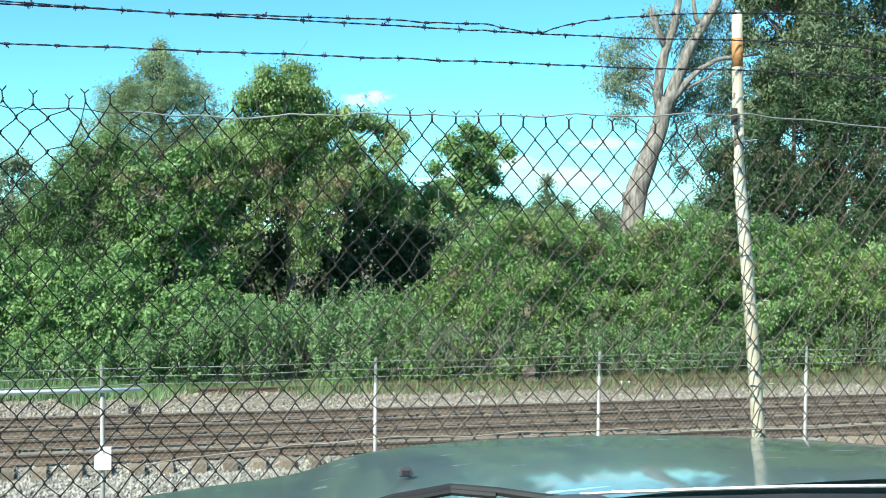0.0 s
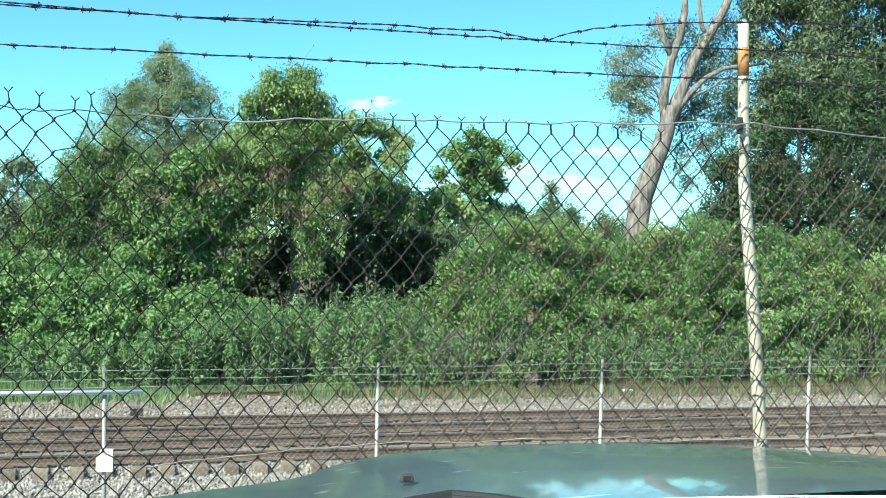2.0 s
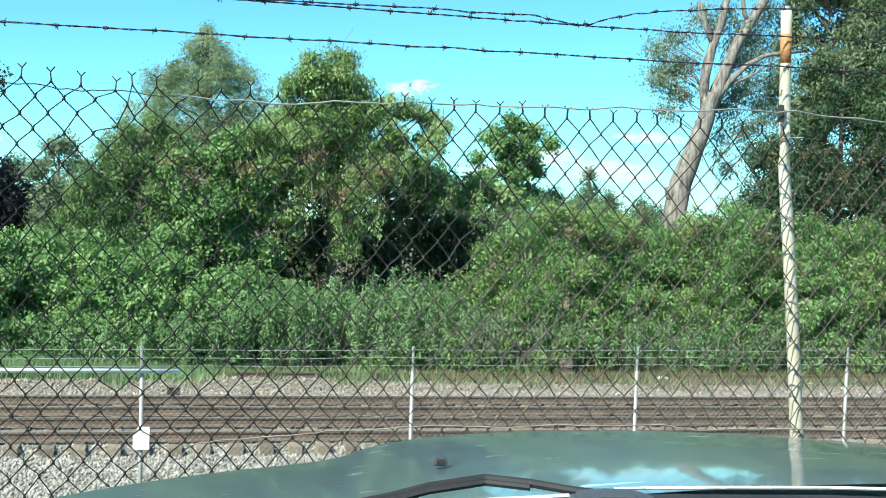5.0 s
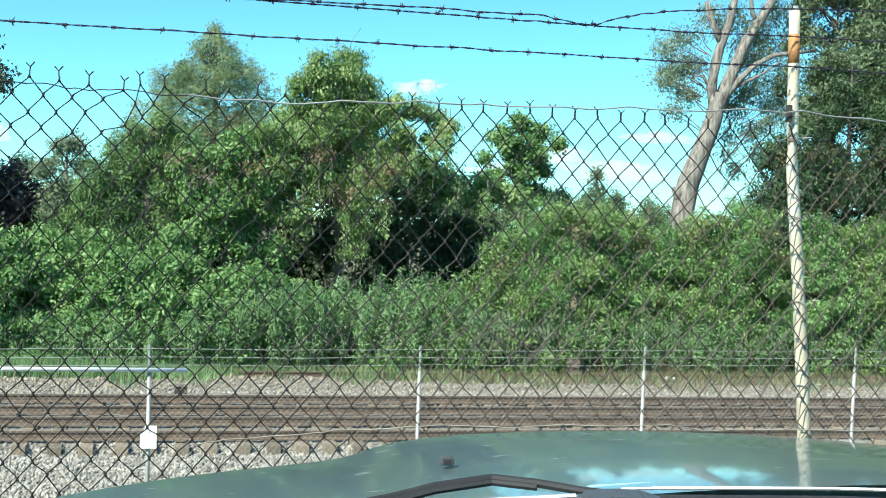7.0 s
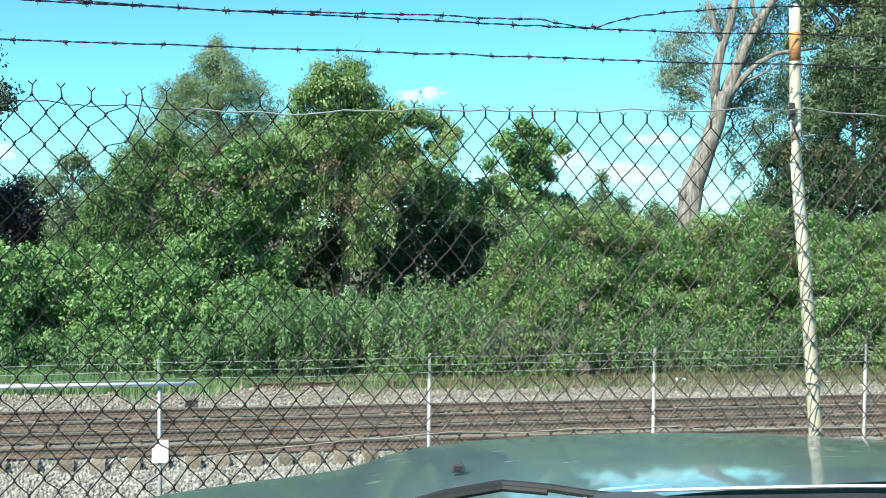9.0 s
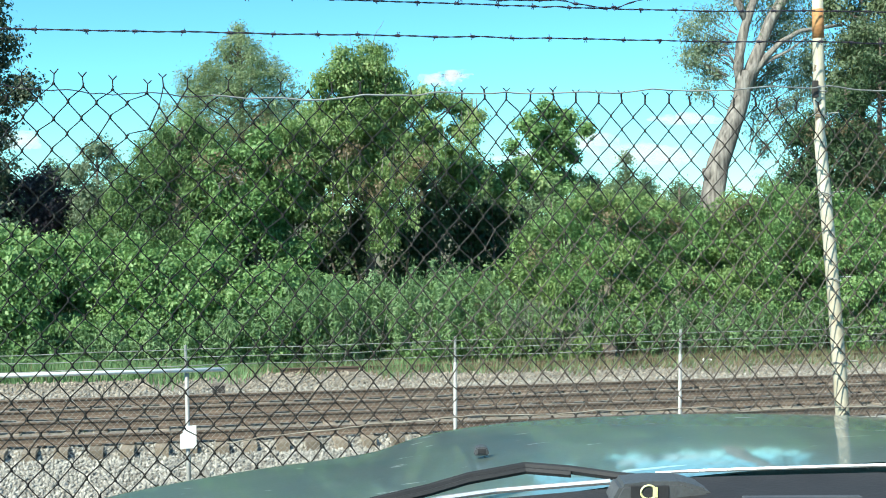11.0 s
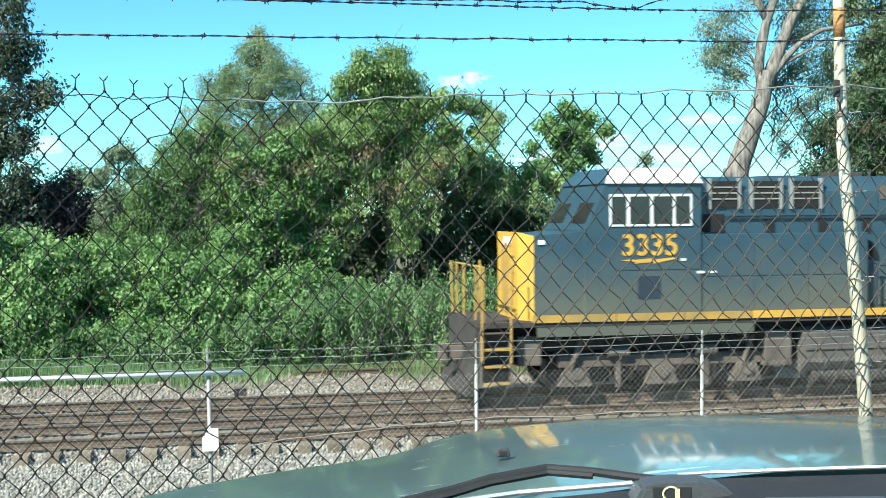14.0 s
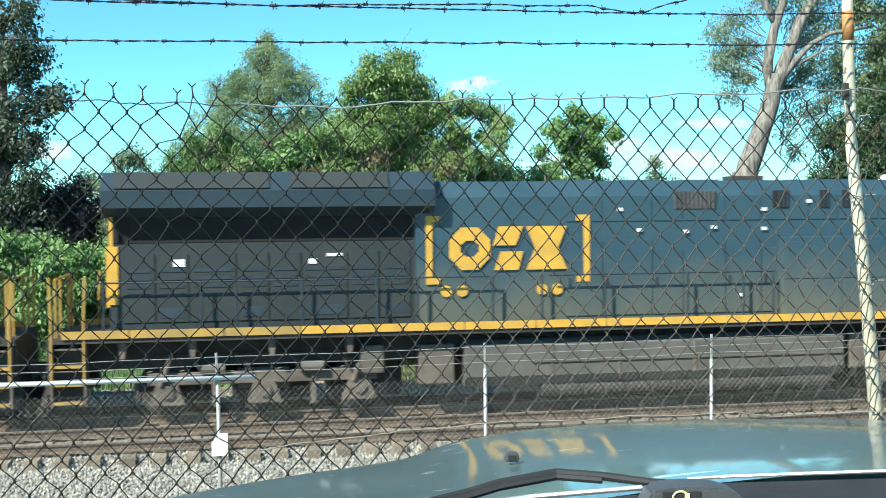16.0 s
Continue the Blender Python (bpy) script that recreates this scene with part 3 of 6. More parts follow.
def barbed_wire(name, ctrl, parent, seed, spacing=0.108, phase=0.0):
    """Two twisted strands with four-point barbs."""
    pts = wavy(ctrl, 120, 0.003, seed)
    length = sum((b - a).length for a, b in zip(pts, pts[1:]))
    run = np.concatenate([[0.0], np.cumsum([(b - a).length for a, b in zip(pts, pts[1:])])])
    bm = bmesh.new()
    n = int(length / 0.012)

    def at(d):
        k = min(max(int(np.searchsorted(run, d)) - 1, 0), len(pts) - 2)
        return pts[k].lerp(pts[k + 1], min(1.0, (d - run[k]) / max(1e-6, run[k + 1] - run[k])))

    for ph in (0, math.pi):
        tube(bm, [at(i * 0.012) + Vector((0, math.cos(i * 0.9 + ph), math.sin(i * 0.9 + ph))) * 0.0013 for i in range(n + 1)], 0.0011, sides=4, cap=False)
    d, rng2 = phase, random.Random(seed)
    while d < length:
        p = at(d)
        for k in range(4):
            a = rng2.uniform(0, 6.28)
            e = Vector((rng2.uniform(-0.006, 0.006), math.cos(a) * 0.008, math.sin(a) * 0.010))
            tube(bm, [p - e * 0.25, p + e], 0.0011, sides=3)
        tube(bm, [p - Vector((0.006, 0, 0)), p + Vector((0.006, 0, 0))], 0.0036, sides=5)
        d += spacing + rng2.uniform(-0.008, 0.008)
    return part(name, bm, M["barb"], parent, "twisted weathered barbed wire")


def build_near_fence():
    rng = np.random.default_rng(5)
    f = thing("chain_link_fence", "weathered dark chain-link fence topped with barbed wire", "fence")
    s0 = -2.17
    v, q = chain_link(lambda s, z, o: nf(s, z, o), s0, 3.1, 0.03, 1.797, 0.0672, 0.0765, 0.00168, True, rng, torn=(26, 28, 51, 52, 53, 54), pull=([0, 19, 21, 35, 39, 42, 45, 82], [-2.17, -0.891, -0.7625, 0.176, 0.446, 0.656, 0.876, 3.5]))
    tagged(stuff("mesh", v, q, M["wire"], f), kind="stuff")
    # pipe posts: the leaning one and its neighbours
    for s, lean, top in ((1.24, 1.0, 2.16), (-1.85, 0.1, 2.1), (4.25, 0.2, 2.1)):
        shape = [(0.0, 0.168), (0.9, 0.108), (1.2, 0.079), (1.45, 0.051), (1.54, 0.040), (1.7, 0.021), (1.87, 0.015), (2.04, 0.010), (2.16, 0.007)]

        def along(z):
            return nf(s + lean * float(np.interp(z, [q[0] for q in shape], [q[1] for q in shape])), z, -0.026)

        base, head = along(1.9), along(top)
        bm = tube(bmesh.new(), [along(top * i / 24) for i in range(25)], 0.0240, 14, r1=0.0155)
        post = part("post", bm, M["pipe"], f, "leaning galvanised pipe post with peeling paint", smooth=True)
        up = (head - base).normalized()
        part("rust_sleeve", tube(bmesh.new(), [head - up * 0.155, head - up * 0.07], 0.0166, 14), M["rust"], post, "rust-brown band near the top", smooth=True)
        part("post_tip", tube(bmesh.new(), [head - up * 0.03, head + up * 0.012], 0.0156, 14, r1=0.010), M["galv"], post, smooth=True)
        part("wire_tie", tube(bmesh.new(), [along(1.85) + Vector((0.023 * math.cos(a), 0.023 * math.sin(a), 0)) for a in np.linspace(0, 6.0, 9)], 0.002, 4), M["galv"], post)
        part("bracket", box(bmesh.new(), head.x - 0.026, head.x - 0.008, head.y - 0.028, head.y - 0.018, head.z - 0.33, head.z - 0.28, 0.003), M["under_dark"], post)
        # ties that hold the mesh to the post
        for z in (0.35, 0.75, 1.05, 1.3, 1.55, 1.78):
            c = along(z)
            part("mesh_tie", tube(bmesh.new(), [c + Vector((0.025 * math.cos(a), 0.025 * math.sin(a), 0.006 * math.sin(a * 2))) for a in np.linspace(2.6, 7.0, 8)] + [c + Vector((0.045, -0.03, 0.008))], 0.0018, 4), M["galv"], post)
    # tension wires woven through the mesh
    worn = [nf(s, z, 0.006) for s, z in ((-2.9, 1.80), (-1.03, 1.792), (-0.92, 1.778), (-0.86, 1.783), (-0.80, 1.775), (-0.74, 1.775), (-0.67, 1.783), (-0.59, 1.774), (-0.53, 1.780))]
    part("tension_wire", tube(bmesh.new(), wavy(worn, 60, 0.004, 2.0), 0.0013, 5), M["barb"], f, "thin rusted tension wire")
    top_line = [nf(s, z, 0.006) for s, z in ((-0.53, 1.780), (-0.45, 1.776), (-0.35, 1.778), (-0.24, 1.777), (-0.15, 1.794), (-0.09, 1.794), (-0.01, 1.797), (0.065, 1.808), (0.175, 1.805), (0.24, 1.813), (0.305, 1.810), (0.47, 1.821), (0.56, 1.820), (0.68, 1.835), (0.79, 1.834), (0.92, 1.840), (1.08, 1.857), (1.196, 1.855), (1.267, 1.865), (1.38, 1.855), (1.51, 1.857), (1.64, 1.850), (2.4, 1.84), (3.9, 1.83))]
    part("tension_wire", tube(bmesh.new(), wavy(top_line, 110, 0.003, 2.0), 0.0021, 5), M["galv"], f, "wavy galvanised tension wire")
    low_line = [nf(s, z, 0.006) for s, z in ((-0.50, 0.945), (-0.42, 0.952), (-0.20, 0.963), (-0.12, 0.968), (-0.02, 0.967), (0.15, 0.973), (0.34, 0.961), (0.51, 0.963), (0.69, 0.954), (0.84, 0.953), (0.97, 0.933), (1.27, 0.928), (1.48, 0.917), (2.2, 0.91), (3.9, 0.9))]
    part("tension_wire", tube(bmesh.new(), wavy(low_line, 110, 0.004, 7.0), 0.0017, 5), M["old_wire"], f, "wavy dull tan tension wire")
    barbed_wire("barbed_wire", [nf(s, z, 0.03) for s, z in ((-2.9, 1.88), (-1.03, 1.910), (-0.52, 1.926), (-0.06, 1.941), (0.42, 1.957), (0.90, 1.971), (1.18, 1.986), (1.54, 1.994), (3.9, 2.0))], f, 11)
    barbed_wire("barbed_wire", [nf(s, z, 0.03) for s, z in ((-2.9, 1.98), (-0.82, 2.005), (0.10, 2.030), (0.33, 2.036), (0.54, 2.042), (0.90, 2.055), (1.18, 2.073), (1.53, 2.087), (3.9, 2.09))], f, 12, phase=0.05)
    barbed_wire("barbed_wire", [nf(s, z, 0.034) for s, z in ((-2.9, 1.985), (-0.46, 2.014), (-0.05, 2.036), (0.10, 2.044), (0.28, 2.048), (0.38, 2.055), (0.45, 2.047), (0.52, 2.0415), (0.55, 2.046), (0.62, 2.070), (0.71, 2.091), (0.80, 2.106), (0.98, 2.130), (1.17, 2.150), (1.52, 2.176), (3.9, 2.2))], f, 13, phase=0.09)


def f2(x, z, off=0.0):
    return Vector((x, 15.0 + (x - 2.5) * 0.0875 - off, z))


def build_far_fence():
    rng = np.random.default_rng(6)
    f = thing("track_fence", "low galvanised chain-link fence with thin posts by the railway", "fence")
    v, q = chain_link(lambda s, z, o: f2(s, z, o), -5.5, 14.0, -1.75, -0.46, 0.075, 0.080, 0.0017, False, None)
    tagged(stuff("mesh", v, q, M["galv"], f), kind="stuff")
    xs = [-6.3, -3.15, 0.0, 3.213, 6.253, 9.476, 12.6, 15.7, 18.8]
    for i, x in enumerate(xs):
        lean = rng.normal(0, 0.012)
        ztop = -0.03
        bm = tube(bmesh.new(), [f2(x, -2.8, 0.03), f2(x + lean, -0.36, 0.03)], 0.025, 8)
        p = part("post", bm, M["galv"], f, smooth=True)
        part("wire_arm", tube(bmesh.new(), [f2(x + lean, -0.37, 0.03), f2(x + lean * 1.4, ztop, 0.03)], 0.017, 6), M["galv"], p)
        part("cap", tube(bmesh.new(), [f2(x + lean, -0.372, 0.03), f2(x + lean, -0.345, 0.03)], 0.029, 8, r1=0.018), M["galv"], p)
    for z, sd in ((-0.075, 1), (-0.17, 2), (-0.265, 3)):
        pts = []
        for i, x in enumerate(xs):
            pts.append(f2(x, z, 0.05))
            if i < len(xs) - 1:
                pts.append(f2((x + xs[i + 1]) / 2, z - 0.012, 0.05))
        part("strand", tube(bmesh.new(), wavy(pts, 90, 0.012, sd), 0.0042, 4), M["galv"], f)
    part("top_rail", tube(bmesh.new(), [f2(-8.0, -0.30, 0.07), f2(-2.2, -0.30, 0.07), f2(0.40, -0.322, 0.07)], 0.026, 8), M["white"], f, "white painted pipe rail", smooth=True)
    # white five-sided sign on a post
    sign = thing("marker_sign", "blank white five-sided metal sign on a fence post", "sign")
    c = f2(-0.01, -1.09, 0.075)
    bm = bmesh.new()
    prism(bm, [(-0.10, -0.135), (0.085, -0.135), (0.085, 0.13), (-0.045, 0.13), (-0.07, 0.05), (-0.10, 0.03)], -0.004, 0.004)
    bm.transform(Matrix.Translation(c))
    plate = part("plate", bm, M["white"], sign)
    part("bolt", tube(bmesh.new(), [c + Vector((0, -0.012, 0.06)), c + Vector((0, 0.03, 0.06))], 0.008, 6), M["galv"], sign)


# ---- the parked car that the view looks out of ----
CAR = pose(0, 0, 0, 0, 0, -10.5)


def build_car():
    car = thing("car", "old parked car with a dusty dark green hood", "car", m=CAR)
    outline = [(-0.60, 1.42, 1.105), (-0.53, 1.72, 1.088), (-0.42, 1.957, 1.073), (-0.27, 2.18, 1.056), (-0.15, 2.31, 1.046), (-0.075, 2.40, 1.041), (-0.03, 2.49, 1.046), (0.04, 2.55, 1.053), (0.15, 2.585, 1.062), (0.30, 2.60, 1.070), (0.5, 2.60, 1.078), (0.7, 2.57, 1.083), (0.9, 2.52, 1.085), (1.1, 2.42, 1.083), (1.3, 2.2, 1.08), (1.42, 1.9, 1.085), (1.46, 1.42, 1.105)]
    cowl = [(-0.56 + 1.98 * i / (len(outline) - 1), 1.432 if 0 < i < len(outline) - 1 else 1.40) for i in range(len(outline))]
    bm = bmesh.new()
    nb, grid = 14, []
    for (ox, oy, oz), (cx, cy) in zip(outline, cowl):
        row = []
        for j in range(nb + 1):
            b = j / nb
            x, y = cx + (ox - cx) * b, cy + (oy - cy) * b
            cz = float(np.interp(cx, [-0.6, -0.1, 0.1, 0.25, 0.45, 0.7, 1.4], [1.105, 1.138, 1.165, 1.190, 1.206, 1.218, 1.215]))
            z = cz + (oz - cz) * b ** 1.12
            row.append((x, y, z))
        dx, dy = ox - 0.45, oy - 1.5
        ln = math.hypot(dx, dy)
        for o, dz in ((0.012, -0.004), (0.024, -0.014), (0.034, -0.035), (0.042, -0.09), (0.046, -0.28), (0.03, -0.5)):
            row.append((ox + dx / ln * o, oy + dy / ln * o, oz + dz))
        grid.append([bm.verts.new(p) for p in row])
    for r0, r1 in zip(grid, grid[1:]):
        for j in range(len(r0) - 1):
            bm.faces.new((r0[j], r0[j + 1], r1[j + 1], r1[j]))
    bmesh.ops.recalc_face_normals(bm, faces=bm.faces)
    hood = part("hood", bm, M["hood"], car, "dusty dark green metallic hood", smooth=True)
    sub = hood.modifiers.new("smooth", "SUBSURF")
    sub.levels = sub.render_levels = 2
    # washer nozzle
    bm = bmesh.new()
    prism(bm, [(0.079, 1.132), (0.081, 1.1415), (0.085, 1.1455), (0.097, 1.1455), (0.101, 1.1415), (0.103, 1.132)], 1.880, 1.903)
    bmesh.ops.bevel(bm, geom=bm.edges[:], offset=0.002, segments=2, affect="EDGES")
    nz = part("washer_nozzle", bm, M["plastic_grey"], car, "small grey washer nozzle")
    part("jet", box(bmesh.new(), 0.085, 0.097, 1.8785, 1.8805, 1.1355, 1.1425, 0.0006), M["plastic"], nz)
    # wiper at rest: arm and blade
    arm = [(-0.10, 1.405, 1.163), (-0.05, 1.419, 1.172), (0.009, 1.44, 1.181), (0.055, 1.459, 1.190), (0.123, 1.475, 1.1985), (0.175, 1.46, 1.197), (0.224, 1.433, 1.195), (0.26, 1.41, 1.196)]
    wiper = part("wiper", tube(bmesh.new(), arm, 0.0052, 8), M["plastic"], car, "black wiper arm at rest")
    part("blade", tube(bmesh.new(), [(p[0], p[1] - 0.006, p[2] - 0.004) for p in arm[:6]], 0.0042, 6), M["plastic"], wiper)
    # highlights on the glass and hood edges as pale strips, dark cowl under them
    part("glass_edge", tube(bmesh.new(), [(-0.02, 1.412, 1.1665), (0.022, 1.425, 1.172), (0.087, 1.43, 1.1795), (0.216, 1.42, 1.1915)], 0.0035, 6), M["edge_highlight"], car, "reflection on the glass edge, put in as a pale strip")
    part("hood_edge_glint", tube(bmesh.new(), [(0.27, 1.432, 1.1985), (0.307, 1.427, 1.2015), (0.40, 1.40, 1.210), (0.501, 1.371, 1.2185), (0.62, 1.33, 1.227)], 0.0022, 6), M["edge_highlight"], car, "highlight on the hood's rear edge, put in as a pale strip")
    cw = bmesh.new()
    a = [cw.verts.new(p) for p in ((-0.6, 1.40, 1.125), (0.0, 1.418, 1.166), (0.22, 1.412, 1.186), (0.31, 1.420, 1.196), (0.50, 1.364, 1.212), (0.75, 1.29, 1.225), (1.4, 1.2, 1.22))]
    b = [cw.verts.new((v.co.x, v.co.y - 0.30, v.co.z - 0.02)) for v in a]
    c = [cw.verts.new((v.co.x, v.co.y + 0.005, v.co.z - 0.09)) for v in a]
    for i in range(len(a) - 1):
        cw.faces.new((a[i], a[i + 1], b[i + 1], b[i]))
        cw.faces.new((a[i], c[i], c[i + 1], a[i + 1]))
    bmesh.ops.recalc_face_normals(cw, faces=cw.faces)
    part("cowl", cw, M["plastic"], car, "black plastic cowl below the windscreen")
    for i in range(2):
        x = 0.335 + 0.145 * i
        part("vent_bar", box(bmesh.new(), x, x + 0.125, 1.285 - 0.03 * i, 1.297 - 0.03 * i, 1.192 + 0.007 * i, 1.203 + 0.007 * i, 0.002), M["plastic_grey"], car)
    # pivot cover with a pale pictogram
    cap = bmesh.new()
    prism(cap, [(0.200, 1.150), (0.206, 1.180), (0.218, 1.202), (0.25, 1.2055), (0.285, 1.205), (0.312, 1.197), (0.328, 1.18), (0.332, 1.150)], 1.352, 1.405)
    bmesh.ops.bevel(cap, geom=cap.edges[:], offset=0.004, segments=2, affect="EDGES")
    pc = part("pivot_cover", cap, M["plastic_grey"], car, "grey plastic cover with a pale pictogram")
    ring = [(0.2475 + 0.0085 * math.cos(q), 1.3505, 1.1945 + 0.0075 * math.sin(q)) for q in np.linspace(0.5, 6.2, 16)]
    part("pictogram", tube(bmesh.new(), ring, 0.0012, 4), M["pale_yellow"], pc)
    part("pictogram", boxes((0.252, 0.257, 1.3495, 1.3515, 1.189, 1.200)), M["pale_yellow"], pc)
    part("recess", box(bmesh.new(), 0.228, 0.270, 1.351, 1.3535, 1.178, 1.2015, 0.0008), M["plastic"], pc)
    # lower body, bumper and wheels
    part("front_body", box(bmesh.new(), -0.55, 1.42, 0.2, 2.42, 0.28, 0.86, 0.08), M["hood"], car)
    part("bumper", box(bmesh.new(), -0.35, 1.25, 2.3, 2.66, 0.32, 0.62, 0.06), M["plastic_grey"], car)
    for x in (-0.50, 1.28):
        for y in (1.75, -0.95):
            w = part("wheel", tube(bmesh.new(), [(x - 0.02, y, 0.32), (x + 0.2, y, 0.32)], 0.32, 24), M["tyre"], car)
            part("rim", tube(bmesh.new(), [(x - 0.03, y, 0.32), (x + 0.21, y, 0.32)], 0.19, 20), M["galv"], w)
    # cabin round the seat: side panels, pillars, roof and tail
    for x in (-0.62, 1.42):
        part("side_panel", box(bmesh.new(), x, x + 0.07, -2.0, 1.36, 0.32, 1.02, 0.025), M["hood"], car)
        xr = x + (0.12 if x < 0 else -0.05)
        part("windscreen_pillar", tube(bmesh.new(), [(x + 0.03, 1.34, 1.0), (xr, 0.50, 1.70)], 0.03, 8), M["hood"], car)
        part("door_pillar", tube(bmesh.new(), [(x + 0.03, -0.35, 1.0), (xr, -0.40, 1.70)], 0.035, 8), M["hood"], car)
        part("rear_pillar", tube(bmesh.new(), [(x + 0.03, -1.75, 1.0), (xr, -1.35, 1.70)], 0.045, 8), M["hood"], car)
    part("roof", box(bmesh.new(), -0.52, 1.40, -1.42, 0.54, 1.69, 1.75, 0.025), M["hood"], car)
    part("tail", box(bmesh.new(), -0.55, 1.42, -2.05, -1.90, 0.32, 1.05, 0.03), M["hood"], car)
    part("floor_pan", box(bmesh.new(), -0.5, 1.4, -1.9, 0.3, 0.25, 0.45, 0.05), M["plastic"], car)


def build_clouds():
    for x, z, w, h, n in ((305, 164, 24, 8, 60), (322, 170, 16, 5, 26), (624, 119, 42, 7, 30), (490, 92, 34, 12, 34), (570, 74, 60, 12, 36), (-195, 84, 30, 9, 34), (420, 68, 36, 10, 34)):
        bm = bmesh.new()
        for s in (1.0, 0.72, 0.45):
            r = bmesh.ops.create_icosphere(bm, subdivisions=4, radius=1.0)
            for v in r["verts"]:
                d = v.co.normalized()
                q = 1 + 0.75 * noise.noise(d * 1.7 + Vector((x, z, 0))) + 0.35 * noise.noise(d * 4.0 + Vector((z, x, 0)))
                v.co = Vector((x + d.x * w * s * q, 1500 + d.y * w * s * 0.5 * q, z + d.z * h * s * q))
        tagged(part("cloud", bm, M["cloud"], smooth=True), "small thin white fair-weather cloud", "cloud", "clouds", "structure")


build_ground()
build_clouds()
build_tracks()
build_near_fence()
build_far_fence()
build_car()


# ---- vegetation ----
def crown(name, blobs, clumps, per, spread, size, material, parent, seed, inner=0.5, aspect=0.5, droop=0.3, label=""):
    rng = np.random.default_rng(seed)
    p, n = blob_cloud(blobs, clumps, per, spread, rng, inner)
    v, f = leaves(p, n, size, rng, aspect, droop, per)
    ob = stuff(name, v, f, material, parent)
    if label:
        ob["label"] = label
    return ob


def limb(bm, pts, r0, r1, sides=8):
    tube(bm, pts, r0, sides, r1)
    return bm


def bent(a, b, n, amp, seed):
    a, b = Vector(a), Vector(b)
    return [a.lerp(b, i / n) + Vector((noise.noise((i * 0.6, seed, 0)), noise.noise((i * 0.6, seed, 4)), 0.3 * noise.noise((i * 0.6, seed, 8)))) * amp * (1 if 0 < i < n else 0) for i in range(n + 1)]


def balls(y, depth, specs, rnd, flat=0.8, deep=0.9, fill=0):
    """Foliage masses (x, y, z, rx, ry, rz) from (x, z, radius), staggered in depth about y."""
    res = []
    for x, z, r in specs:
        res.append((x, y + rnd.uniform(-depth, depth), z, r, max(0.35, r * deep), r * flat))
        for _ in range(fill):
            res.append((x + rnd.uniform(-0.8, 0.8) * r, y + rnd.uniform(0.0, 1.0) * depth, z - rnd.uniform(0.3, 1.1) * r, r * 0.8, max(0.3, r * 0.7), r * 0.7 * flat))
    return res


def build_cypress(rnd):
    t = thing("cypress_tree", "feathery pale green conical tree behind the thicket", "tree")
    bm = limb(bmesh.new(), bent((1.9, 42, -1.3), (1.72, 42, 7.5), 9, 0.12, 1), 0.24, 0.02)
    blobs = []
    for i in range(230):
        z = 1.0 + 6.6 * rnd.random() ** 0.8
        r = float(np.interp(z, [1.0, 4.6, 5.6, 6.4, 6.9, 7.3, 7.7], [3.0, 2.6, 1.95, 1.3, 0.66, 0.24, 0.04]))
        a = rnd.uniform(0, 6.28)
        k = rnd.uniform(0.45, 1.05)
        cx = 1.72 - 0.08 * (7.7 - z)
        x, y = cx + math.cos(a) * r * k, 42 + math.sin(a) * r * k
        blobs.append((x, y, z, 0.12 + r * 0.15, 0.14 + r * 0.14, 0.16 + r * 0.16))
        if i % 3 == 0:
            limb(bm, [(cx, 42, z - 0.45), ((cx + x) / 2, (42 + y) / 2, z - 0.3), (x, y, z)], 0.04, 0.008, 5)
    blobs += [(1.72 - 0.08 * (7.7 - z), 42, z, w, w, 0.3) for z, w in ((7.45, 0.13), (7.1, 0.28), (6.7, 0.5), (6.2, 0.75), (5.6, 1.0), (5.0, 1.3), (4.3, 1.5))]
    part("trunk", bm, M["bark"], t)
    crown("crown", blobs, 7000, 15, 0.10, 0.105, M["leaf_cypress"], t, 21, 0.3, 0.24, -0.25)
    crown("dead_leaves", [(1.0, 40.2, 4.3, 0.5, 0.3, 0.3), (2.4, 40.0, 4.4, 0.6, 0.3, 0.35), (1.9, 40.0, 3.9, 0.5, 0.3, 0.3)], 50, 9, 0.10, 0.11, M["dry"], t, 121, 0.2, 0.4, 1.0)


